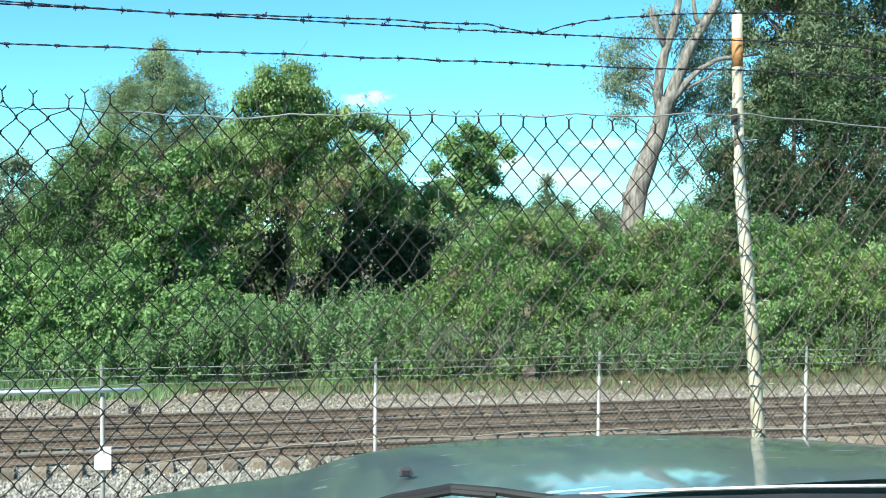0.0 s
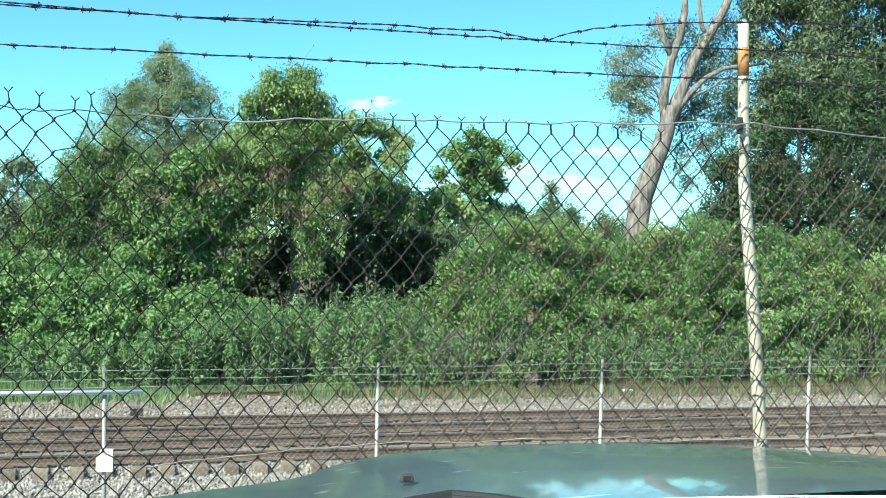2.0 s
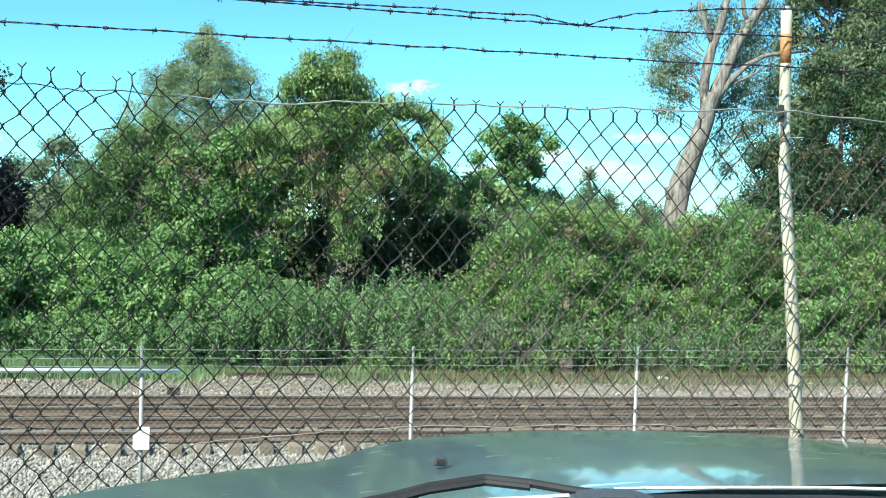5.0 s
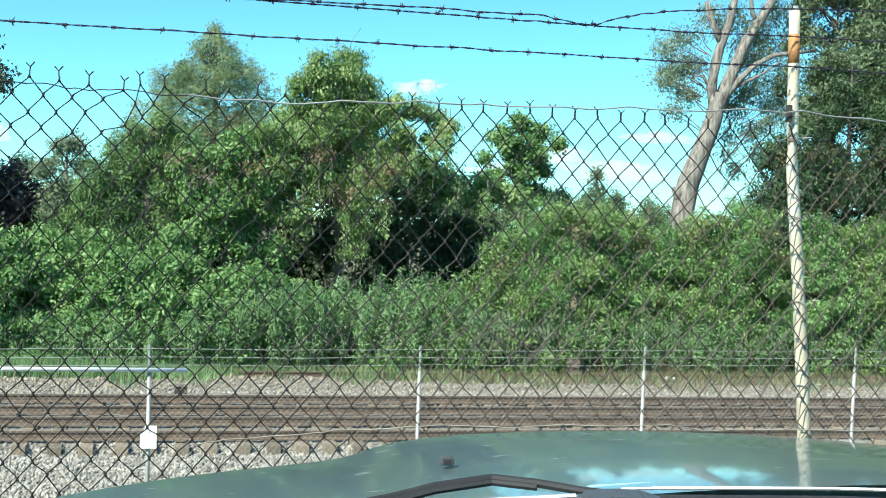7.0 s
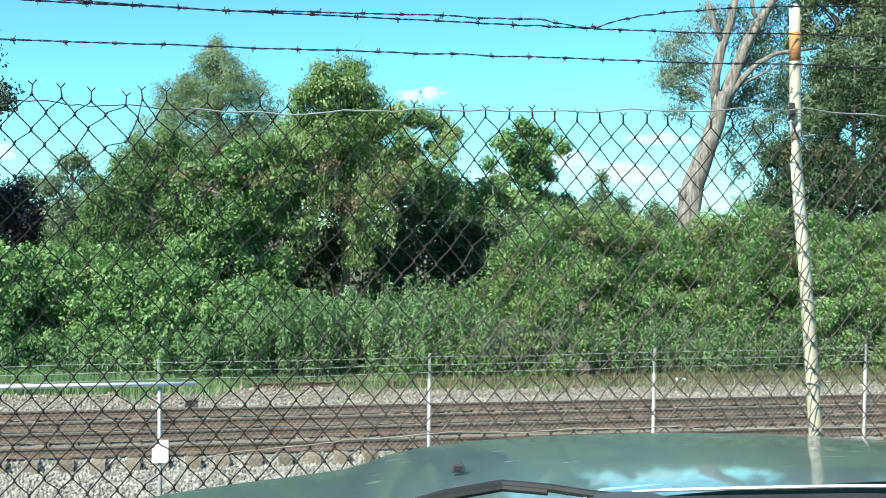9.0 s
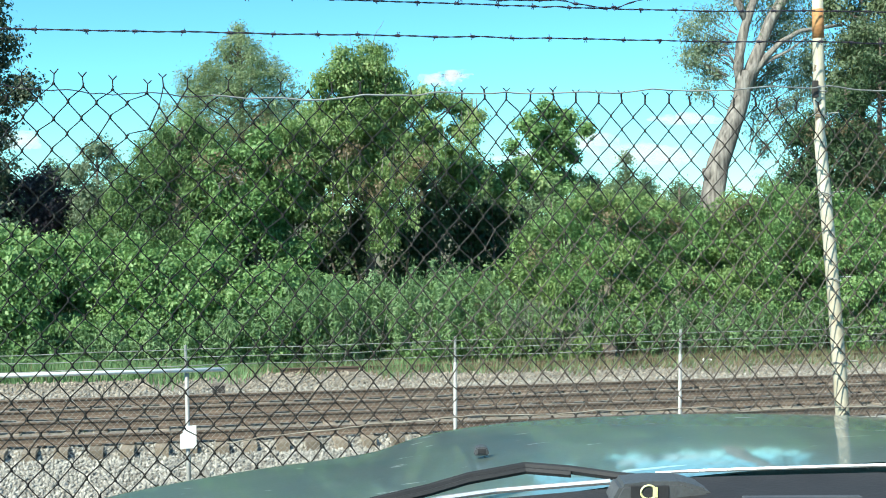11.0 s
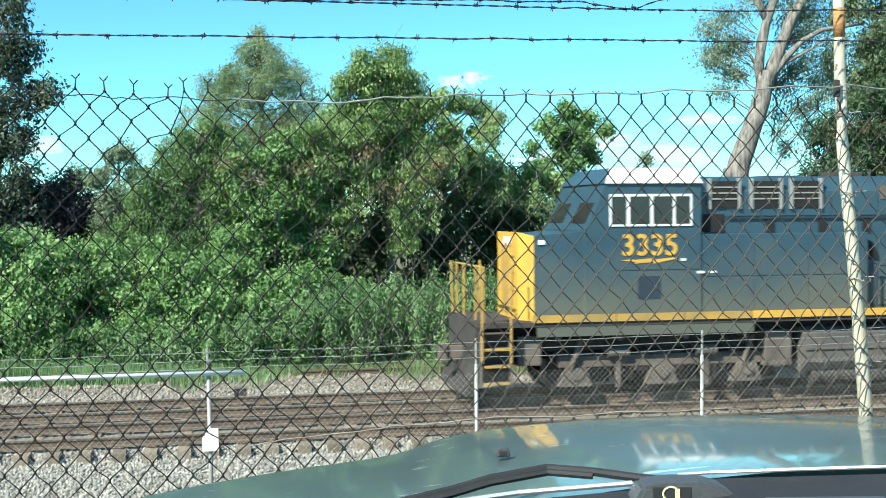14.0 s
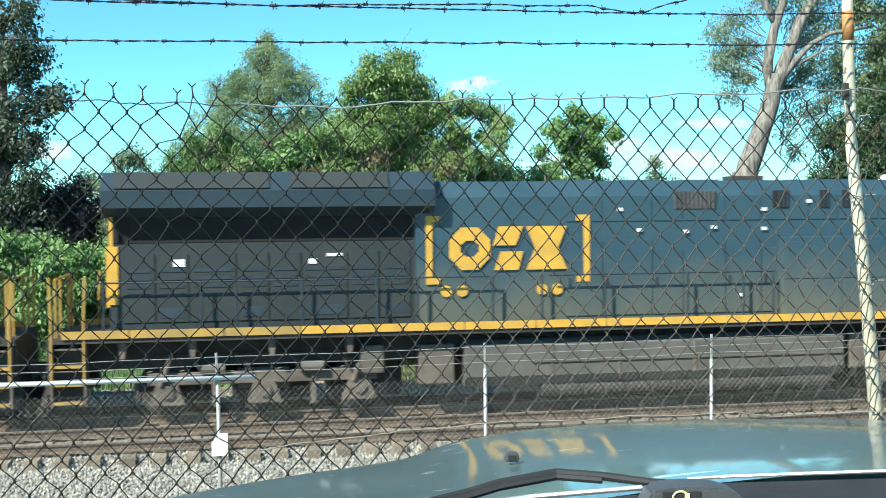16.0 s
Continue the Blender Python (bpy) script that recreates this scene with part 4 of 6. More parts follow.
def build_vine_tree(rnd):
    t = thing("vine_covered_tree", "tree smothered in drooping green and brown vines", "tree")
    bm = limb(bmesh.new(), bent((5.5, 37.8, -1.5), (5.0, 36.6, 5.8), 8, 0.2, 2), 0.15, 0.05)
    for a, b in (((5.3, 36.5, 3.0), (7.6, 35.8, 4.6)), ((5.3, 36.5, 2.6), (3.1, 35.8, 3.9)), ((5.3, 36.5, 3.6), (6.4, 36.4, 5.2)), ((5.3, 36.5, 1.8), (2.8, 36.2, 3.0)), ((5.4, 36.6, 0.6), (7.6, 37.0, 2.8))):
        limb(bm, bent(a, b, 5, 0.2, b[0]), 0.09, 0.02, 6)
    part("trunk", bm, M["bark"], t)
    top = [(4.5, 5.8, 0.50), (5.2, 6.0, 0.52), (4.9, 5.3, 0.85), (4.0, 5.4, 0.38), (5.8, 5.35, 0.5), (3.9, 4.6, 0.4), (6.0, 4.6, 0.6), (6.7, 4.95, 0.32), (7.3, 4.85, 0.32), (7.9, 4.65, 0.32), (8.25, 4.35, 0.22), (6.7, 4.1, 0.42), (6.0, 3.6, 0.6), (4.8, 4.2, 0.85), (3.9, 3.8, 0.62), (3.1, 3.9, 0.52), (7.8, 4.0, 0.22), (7.5, 3.4, 0.2), (5.2, 3.2, 0.5), (4.2, 3.2, 0.45), (6.7, 3.2, 0.4), (3.5, 2.9, 0.5), (3.2, 2.2, 0.5), (3.8, 1.6, 0.4)]
    front = [(5.6, 2.3, 0.36), (5.3, 1.7, 0.3), (5.7, 1.2, 0.3), (5.5, 0.6, 0.3), (4.4, 2.5, 0.3), (6.3, 2.5, 0.25)]
    crown("crown", balls(36.0, 0.4, top, rnd, 0.85, 1.1, 1) + balls(35.7, 0.2, front, rnd, 0.9, 0.8), 3900, 19, 0.10, 0.125, M["leaf_vine"], t, 22, 0.4, 0.36, 0.9)
    back = [(3.4, 3.4, 0.8), (4.6, 3.6, 0.9), (5.8, 3.6, 0.9), (6.9, 3.6, 0.8), (7.8, 3.0, 0.7), (4.0, 4.4, 0.7), (5.4, 4.6, 0.9), (8.7, 2.5, 0.6), (9.6, 2.3, 0.6), (8.9, 2.9, 0.45), (9.8, 2.75, 0.45), (10.6, 2.4, 0.5)]
    crown("rear_foliage", balls(37.6, 0.5, back, rnd, 0.7, 1.1), 1300, 16, 0.14, 0.15, M["leaf_vine"], t, 222, 0.2, 0.5, 0.6)
    # curtains of leafy strands hanging from the rim, leaving dark gaps between them
    rim = [(3.2, 3.1), (3.9, 2.7), (4.6, 2.6), (5.0, 2.5), (5.5, 2.7), (5.9, 2.6), (6.3, 2.9), (6.8, 2.8), (7.3, 3.2), (7.6, 3.3), (7.9, 3.8), (8.2, 4.1), (8.4, 3.9), (8.7, 2.4), (9.3, 2.1), (4.2, 1.7), (5.2, 1.5), (5.9, 1.7), (5.5, 2.2), (6.1, 1.6), (5.7, 1.0)]
    tw = bmesh.new()
    strands = []
    for k, (x, z) in enumerate(rim):
        for j in range(2):
            a = Vector((x + rnd.uniform(-0.25, 0.25), 35.3 + rnd.uniform(-0.3, 0.4), z + 0.3))
            n = rnd.randint(3, 6)
            for i in range(n):
                strands.append((a.x + rnd.uniform(-0.08, 0.08), a.y, a.z - i * 0.19, 0.13, 0.12, 0.11))
            limb(tw, bent(a + Vector((0, 0, 0.4)), a - Vector((rnd.uniform(-0.2, 0.2), 0, 0.19 * n + 0.2)), 5, 0.1, k + j), 0.011, 0.005, 4)
    limb(tw, bent((5.2, 36, 6.3), (5.6, 36, 7.05), 5, 0.15, 3), 0.010, 0.004, 4)
    limb(tw, bent((4.7, 36, 6.2), (4.6, 36, 6.6), 5, 0.1, 4), 0.010, 0.004, 4)
    crown("trailing_vine", strands, 640, 12, 0.075, 0.12, M["leaf_vine"], t, 23, 0.2, 0.34, 1.1)
    part("dry_vine", tw, M["bark_pale"], t, "pale dry hanging vines")
    crown("dead_leaves", [(5.9, 35.0, 2.7, 0.35, 0.2, 0.5), (6.6, 35.1, 3.0, 0.3, 0.2, 0.5), (5.0, 35.0, 2.2, 0.5, 0.2, 0.4), (6.4, 35.1, 1.9, 0.3, 0.2, 0.3), (2.7, 35.2, 2.9, 0.5, 0.3, 0.35), (4.4, 35.0, 3.4, 0.5, 0.2, 0.3)], 110, 9, 0.08, 0.115, M["dry"], t, 24, 0.2, 0.4, 1.2)


def build_trees():
    rnd = random.Random(4)
    build_cypress(rnd)
    build_vine_tree(rnd)

    # bright creeper-covered tree between the conical ones
    t = thing("thicket_tree", "bright green tree mass overgrown with creepers", "tree")
    bm = limb(bmesh.new(), bent((2.0, 36.6, -1.5), (2.1, 36.5, 3.2), 6, 0.2, 5), 0.2, 0.05)
    limb(bm, bent((2.0, 36.5, 1.4), (0.9, 36.2, 2.8), 5, 0.2, 6), 0.08, 0.02, 6)
    limb(bm, bent((2.1, 36.5, 1.4), (3.4, 36.2, 2.4), 5, 0.2, 9), 0.08, 0.02, 6)
    part("trunk", bm, M["bark"], t)
    mass = [(1.8, 3.0, 0.66), (1.0, 3.0, 0.45), (2.3, 3.55, 0.55), (3.0, 2.6, 0.55), (1.9, 1.8, 0.6), (2.8, 1.7, 0.5), (1.0, 2.3, 0.42), (2.3, 0.9, 0.6), (1.4, 1.0, 0.5), (3.3, 0.6, 0.4), (0.5, 0.8, 0.5)]
    crown("crown", balls(36.1, 0.5, mass, rnd, 0.85, 1.0, 2), 2900, 18, 0.105, 0.13, M["leaf_bank"], t, 25, 0.4, 0.46, 0.6)
    crown("dead_leaves", [(0.6, 35.5, 3.1, 0.45, 0.2, 0.25), (1.2, 35.4, 2.6, 0.4, 0.2, 0.25), (3.3, 35.3, 2.9, 0.4, 0.2, 0.3)], 46, 9, 0.09, 0.11, M["dry"], t, 125, 0.2, 0.4, 1.0)
    for k in range(7):
        a = (rnd.uniform(0.2, 1.5), 35.3, rnd.uniform(2.2, 3.0))
        part("dead_branch", limb(bmesh.new(), bent(a, (a[0] + rnd.uniform(-0.5, 0.5), 35.2, a[2] + rnd.uniform(-0.3, 0.2)), 5, 0.12, k), 0.022, 0.008, 5), M["bark_pale"], t, "bare grey dead branch")

    # dark feathery juniper stepping down towards the other end
    t = thing("juniper_tree", "dark green feathery juniper with drooping sprays", "tree")
    bm = limb(bmesh.new(), bent((-0.5, 37.2, -1.4), (-0.1, 37.1, 4.2), 7, 0.12, 15), 0.17, 0.03)
    mass = [(-0.6, 3.8, 0.34), (0.1, 3.9, 0.52), (-1.1, 3.25, 0.44), (-1.5, 2.55, 0.54), (-0.5, 2.9, 0.66), (0.4, 2.9, 0.62), (-1.8, 1.8, 0.6), (-0.9, 1.9, 0.66), (0.2, 2.0, 0.5), (0.8, 3.6, 0.52), (-2.2, 1.0, 0.6), (0.2, 4.25, 0.35)]
    mass += [(-1.2, 1.0, 0.7), (-0.2, 1.1, 0.7), (0.6, 1.2, 0.6), (-2.9, 0.6, 0.6), (-0.6, 0.2, 0.7), (-1.8, 0.3, 0.7)]
    bl = balls(37.0, 0.4, mass, rnd, 0.8, 1.0, 2)
    for b in bl:
        limb(bm, bent((-0.3, 37.1, b[2] - 0.5), b[:3], 4, 0.1, b[2]), 0.05, 0.012, 5)
    part("trunk", bm, M["bark"], t)
    crown("crown", bl, 3600, 15, 0.11, 0.13, M["leaf_juniper"], t, 225, 0.3, 0.28, 0.5)

    # small round-leaved tree standing free against the sky
    t = thing("small_tree", "small dark broadleaf tree standing free against the sky", "tree")
    bm = limb(bmesh.new(), bent((14.2, 48, -1), (14.15, 48, 5.2), 7, 0.15, 7), 0.16, 0.04)
    mass = [(14.0, 5.55, 0.40), (13.1, 5.0, 0.34), (14.8, 5.3, 0.42), (13.5, 4.6, 0.46), (14.5, 4.4, 0.50), (15.5, 4.8, 0.24), (12.6, 4.1, 0.24), (14.0, 3.6, 0.50), (15.0, 3.8, 0.34), (14.2, 2.8, 0.46), (13.4, 5.2, 0.26), (13.1, 3.4, 0.3), (14.2, 2.1, 0.5), (13.6, 2.8, 0.42), (14.8, 2.9, 0.42), (13.9, 4.2, 0.4)]
    bl = balls(48, 0.3, [(x, z, r * 1.15) for x, z, r in mass], rnd, 0.8, 1.0)
    for b in bl:
        limb(bm, bent((14.18, 48, max(1.2, b[2] - 1.0)), b[:3], 4, 0.1, b[0]), 0.05, 0.015, 5)
    part("trunk", bm, M["bark"], t)
    crown("crown", bl, 1250, 15, 0.13, 0.14, M["leaf_bank"], t, 26, 0.2, 0.7, 0.5)

    # far soft trees on the skyline
    for k, (x, y, z, w, h) in enumerate(((22.0, 60, 2.2, 1.9, 2.2), (19.2, 60, 1.7, 1.6, 1.8), (25.3, 62, 1.6, 1.5, 1.6), (17.0, 56, 1.2, 1.6, 1.6), (11.6, 50, 1.3, 1.7, 1.9), (-3.4, 50, 2.2, 1.7, 2.1), (-5.8, 52, 2.0, 1.5, 1.9), (29.0, 58, 1.5, 2.0, 2.0), (9.5, 48, 1.6, 1.4, 1.6), (13.6, 52, 0.6, 2.0, 1.6), (33, 60, 1.5, 2.4, 2.4), (11.2, 45, 1.5, 1.3, 1.3), (12.8, 45.5, 1.4, 1.3, 1.4), (15.6, 46, 1.4, 1.4, 1.4), (17.4, 47, 1.4, 1.3, 1.4), (19.6, 48, 1.6, 1.3, 1.5))):
        t = thing("distant_tree", "distant soft green tree on the skyline", "tree", "skyline trees")
        part("trunk", limb(bmesh.new(), bent((x, y, -1.1), (x, y, z + h * 0.6), 5, 0.1, k), 0.15, 0.04), M["bark"], t)
        bl = [(x + rnd.uniform(-0.6, 0.6) * w, y, z + rnd.uniform(-0.5, 0.75) * h, w * rnd.uniform(0.25, 0.5), w * 0.5, h * rnd.uniform(0.18, 0.36)) for _ in range(9)]
        crown("crown", bl, 340, 12, 0.15, 0.15, M["leaf_far"], t, 40 + k, 0.3, 0.36, 0.2)

    # blue-green conifer tops showing over the bushes
    for k, (x, y, top, w) in enumerate(((17.3, 48, 3.9, 1.2), (16.2, 49, 3.0, 1.0), (18.6, 49, 3.0, 1.0), (20.4, 50, 2.8, 0.9))):
        t = thing("distant_conifer", "distant soft blue-green conifer on the skyline", "tree", "skyline conifers")
        bm = limb(bmesh.new(), bent((x, y, -1.1), (x, y, top), 5, 0.06, k), 0.12, 0.02)
        bl = []
        for i in range(26):
            z = -0.4 + (top + 0.3) * i / 25
            r = 0.08 + w * (top - z) / (top + 0.4)
            a = i * 2.4
            bl.append((x + math.cos(a) * r * 0.6, y + math.sin(a) * r * 0.5, z, 0.15 + r * 0.4, 0.3, 0.22))
            limb(bm, [(x, y, z - 0.1), (x + math.cos(a) * r, y + math.sin(a) * r * 0.6, z)], 0.03, 0.008, 4)
        part("trunk", bm, M["bark"], t)
        crown("crown", bl, 420, 12, 0.12, 0.14, M["leaf_far"], t, 500 + k, 0.2, 0.3, 0.0)

    # big leaning pale trunk with bare limbs
    t = thing("leaning_tree", "leaning pale-barked tree with bare cut limbs and sparse foliage", "tree")
    bm = bmesh.new()
    limb(bm, [(17.35, 40, -1.5), (17.4, 40, 0.6), (17.5, 40, 1.87), (17.74, 40, 3.12), (18.0, 40, 3.8), (18.2, 40, 4.33), (18.45, 40, 5.0), (18.58, 40, 5.4), (18.66, 40, 5.9), (18.7, 40, 6.3)], 0.46, 0.24, 14)
    limb(bm, [(18.58, 40, 5.8), (18.45, 40, 6.46), (18.55, 40, 7.2), (18.71, 40, 7.87), (19.03, 40, 8.69), (19.19, 40, 9.61), (19.22, 40, 10.8)], 0.20, 0.12, 10)
    limb(bm, [(18.72, 40, 5.7), (19.0, 40, 6.49), (19.23, 40, 7.13), (19.63, 40, 8.07), (20.16, 40, 8.91), (20.6, 40, 9.63), (21.14, 40, 10.8)], 0.26, 0.14, 10)
    limb(bm, [(18.74, 40, 8.0), (18.5, 40, 8.45), (18.31, 40, 8.8), (18.15, 40, 9.4)], 0.13, 0.09, 8)
    limb(bm, [(20.1, 40, 8.8), (19.86, 40, 9.1), (19.76, 40, 9.66), (19.66, 40, 10.5)], 0.10, 0.07, 8)
    limb(bm, [(18.9, 39.9, 6.1), (19.41, 39.8, 6.81), (19.94, 39.8, 7.31), (20.65, 39.8, 7.69), (21.22, 39.8, 7.79), (22.2, 39.8, 7.95)], 0.12, 0.05, 8)
    limb(bm, [(19.1, 39.9, 6.4), (19.6, 39.8, 6.7), (20.2, 39.8, 7.0), (20.9, 39.8, 7.5)], 0.07, 0.03, 8)
    limb(bm, [(18.6, 40, 6.2), (18.13, 40, 6.8), (17.69, 40, 6.85)], 0.06, 0.02, 6)
    limb(bm, [(17.6, 40, 2.5), (17.35, 39.9, 2.75), (17.28, 39.9, 3.0)], 0.28, 0.16, 10)
    for v in bm.verts:
        q = noise.noise((v.co.x * 3, v.co.y * 3, v.co.z * 1.2))
        v.co += Vector((q, noise.noise((v.co.z * 2, 1, v.co.x * 3)), 0)) * 0.05
    part("trunk", bm, M["bark_pale"], t, "pale furrowed leaning trunk", smooth=True)
    mass = [(17.1, 7.9, 0.34), (17.6, 7.4, 0.44), (17.0, 6.8, 0.30), (17.8, 6.4, 0.40), (17.3, 5.7, 0.26), (18.0, 8.4, 0.24), (19.3, 9.1, 0.42), (20.0, 7.6, 0.40), (20.7, 8.6, 0.44), (20.5, 6.8, 0.42), (19.6, 6.0, 0.35), (20.9, 6.1, 0.40), (19.5, 5.0, 0.24), (20.3, 5.2, 0.32), (21.0, 9.4, 0.42), (21.5, 7.5, 0.42), (19.3, 4.3, 0.17), (19.8, 3.8, 0.2), (20.6, 4.5, 0.26), (18.6, 9.2, 0.26)]
    mass += [(19.9, 8.6, 0.4), (20.4, 7.9, 0.4), (21.3, 8.2, 0.4), (20.0, 6.6, 0.35), (21.4, 6.8, 0.4), (21.8, 5.9, 0.4), (20.8, 5.5, 0.3), (17.5, 8.3, 0.3), (17.3, 7.2, 0.4), (18.2, 7.3, 0.3)]
    bl = balls(40.6, 0.4, mass, rnd, 0.9, 1.0, 1)
    tw = bmesh.new()
    for b in bl:
        limb(tw, bent((18.7 + (b[0] - 18.7) * 0.35, 40.1, b[2] - 0.7), b[:3], 4, 0.12, b[2]), 0.022, 0.008, 5)
    part("twig", tw, M["bark"], t)
    crown("crown", bl, 2600, 9, 0.20, 0.12, M["leaf_grey"], t, 27, 0.0, 0.34, 0.9)

    # dark cedar-like masses, lower than the broadleaf crowns behind them
    for x, y, h, w, sd in ((20.0, 38.0, 4.7, 1.5, 31), (21.1, 37.6, 5.7, 2.0, 39), (22.7, 38.2, 7.3, 2.5, 38), (24.2, 37.6, 7.5, 2.6, 32), (25.6, 38.2, 8.3, 2.8, 33), (27.6, 38.0, 8.4, 2.9, 36)):
        t = thing("cedar_tree", "dense dark green cedar-like tree", "tree", "cedars")
        bm = limb(bmesh.new(), bent((x, y, -1.4), (x, y, h), 7, 0.1, sd), 0.2, 0.03)
        bl = []
        for _ in range(90):
            z = rnd.uniform(-0.6, h)
            r = 0.15 + ((h + 0.2 - z) / (h + 0.8)) ** 0.7 * w
            a = rnd.uniform(0, 6.28)
            bl.append((x + math.cos(a) * r * 0.7, y + math.sin(a) * r * 0.6, z, 0.18 + r * 0.24, 0.2 + r * 0.24, 0.2 + r * 0.18))
            limb(bm, [(x, y, z - 0.2), (x + math.cos(a) * r * 0.7, y + math.sin(a) * r * 0.6, z)], 0.04, 0.012, 4)
        part("trunk", bm, M["bark"], t)
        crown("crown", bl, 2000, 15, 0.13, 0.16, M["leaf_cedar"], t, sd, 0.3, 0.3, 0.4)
        crown("dead_leaves", [(x + rnd.uniform(-0.8, 0.8), y - 0.8 * w * 0.6, z, 0.5, 0.2, 0.4) for z in (3.4, 4.2, 2.6)], 40, 8, 0.14, 0.11, M["dry"], t, sd + 300, 0.1, 0.35, 0.8)
    for x, y, z, s, sd in ((22.9, 40.0, 8.3, 0.75, 34), (24.6, 39.6, 8.6, 0.95, 35), (26.6, 39.6, 8.8, 1.0, 135)):
        t = thing("tall_tree", "tall broadleaf tree with pale grey-green foliage", "tree", "tall trees")
        bm = limb(bmesh.new(), bent((x, y, -1.2), (x + 0.3, y, z), 8, 0.2, sd), 0.2, 0.04)
        bl = []
        for _ in range(46):
            a, k = rnd.uniform(0, 6.28), rnd.uniform(0.2, 1)
            q = (x + math.cos(a) * 2.1 * k * s, y + math.sin(a) * 1.3 * k, z + rnd.uniform(-3.0, 2.8))
            bl.append((*q, 0.66 * s, 0.6, 0.5))
            limb(bm, bent((x + 0.2, y, q[2] - 0.9), q, 4, 0.15, a), 0.05, 0.012, 5)
        part("trunk", bm, M["bark"], t)
        crown("crown", bl, 2000, 14, 0.17, 0.16, M["leaf_tall"], t, sd, 0.2, 0.38, 0.8)

    # broadleaf at the other end, and a purple-leaved one below it
    t = thing("oak_tree", "tall broadleaf tree with glossy dark green leaves", "tree")
    bm = limb(bmesh.new(), bent((-6.2, 38, -1.4), (-6.0, 38, 7.5), 8, 0.2, 37), 0.3, 0.06)
    blobs = [(-5.5, 38, 7.3, 0.6, 0.9, 0.5), (-6.4, 38, 7.8, 1.0, 1.0, 0.8), (-5.2, 38, 6.2, 0.7, 0.9, 0.6), (-6.3, 38, 6.4, 1.0, 1.0, 0.8), (-4.65, 37.8, 5.1, 0.55, 0.6, 0.4), (-5.5, 37.8, 4.9, 0.8, 0.9, 0.6), (-5.5, 37.8, 3.7, 0.7, 0.9, 0.7), (-6.4, 37.8, 4.0, 1.2, 1.0, 1.0), (-5.7, 37.8, 2.5, 1.0, 0.9, 0.8), (-8.0, 38, 6.0, 1.5, 1.2, 1.6), (-8.0, 38, 3.2, 1.5, 1.2, 1.5), (-5.3, 37.9, 1.4, 0.9, 0.9, 0.7), (-6.6, 37.9, 1.4, 1.1, 0.9, 0.8)]
    for b in blobs:
        limb(bm, bent((-6.1, 38, b[2] - 0.8), b[:3], 4, 0.15, b[2]), 0.07, 0.02, 5)
    part("trunk", bm, M["bark"], t)
    crown("crown", blobs, 1900, 16, 0.12, 0.145, M["leaf_oak"], t, 28, 0.35, 0.5, 0.5)
    t = thing("purple_tree", "dark purple-leaved tree behind the bushes", "tree")
    part("trunk", limb(bmesh.new(), bent((-4.4, 38.5, -1.4), (-4.3, 38.5, 2.2), 5, 0.1, 38), 0.14, 0.04), M["bark"], t)
    crown("crown", [(-4.2, 38.5, 2.5, 0.6, 0.7, 0.45), (-3.8, 38.5, 1.9, 0.6, 0.7, 0.55), (-4.8, 38.5, 2.0, 0.8, 0.7, 0.7), (-4.3, 38.5, 1.2, 0.9, 0.7, 0.6), (-5.4, 38.3, 1.5, 0.7, 0.7, 0.7)], 520, 13, 0.11, 0.125, M["leaf_purple"], t, 29, 0.3, 0.6, 0.4)
    t = thing("pale_bush_tree", "thin pale green young tree", "tree")
    bm = limb(bmesh.new(), bent((-2.7, 38, -1.4), (-2.6, 38, 3.2), 5, 0.1, 39), 0.08, 0.02)
    bl = balls(38, 0.3, [(-2.8, 3.25, 0.36), (-2.4, 3.45, 0.34), (-3.1, 2.6, 0.46), (-2.7, 1.9, 0.6), (-3.3, 2.6, 0.3), (-2.2, 2.8, 0.36), (-3.1, 1.3, 0.56)], rnd, 0.9, 1.0)
    for b in bl:
        limb(bm, bent((-2.65, 38, b[2] - 0.6), b[:3], 4, 0.08, b[0]), 0.025, 0.008, 5)
    part("trunk", bm, M["bark"], t)
    crown("crown", bl, 560, 13, 0.10, 0.115, M["leaf_grey"], t, 30, 0.1, 0.4, 0.3)


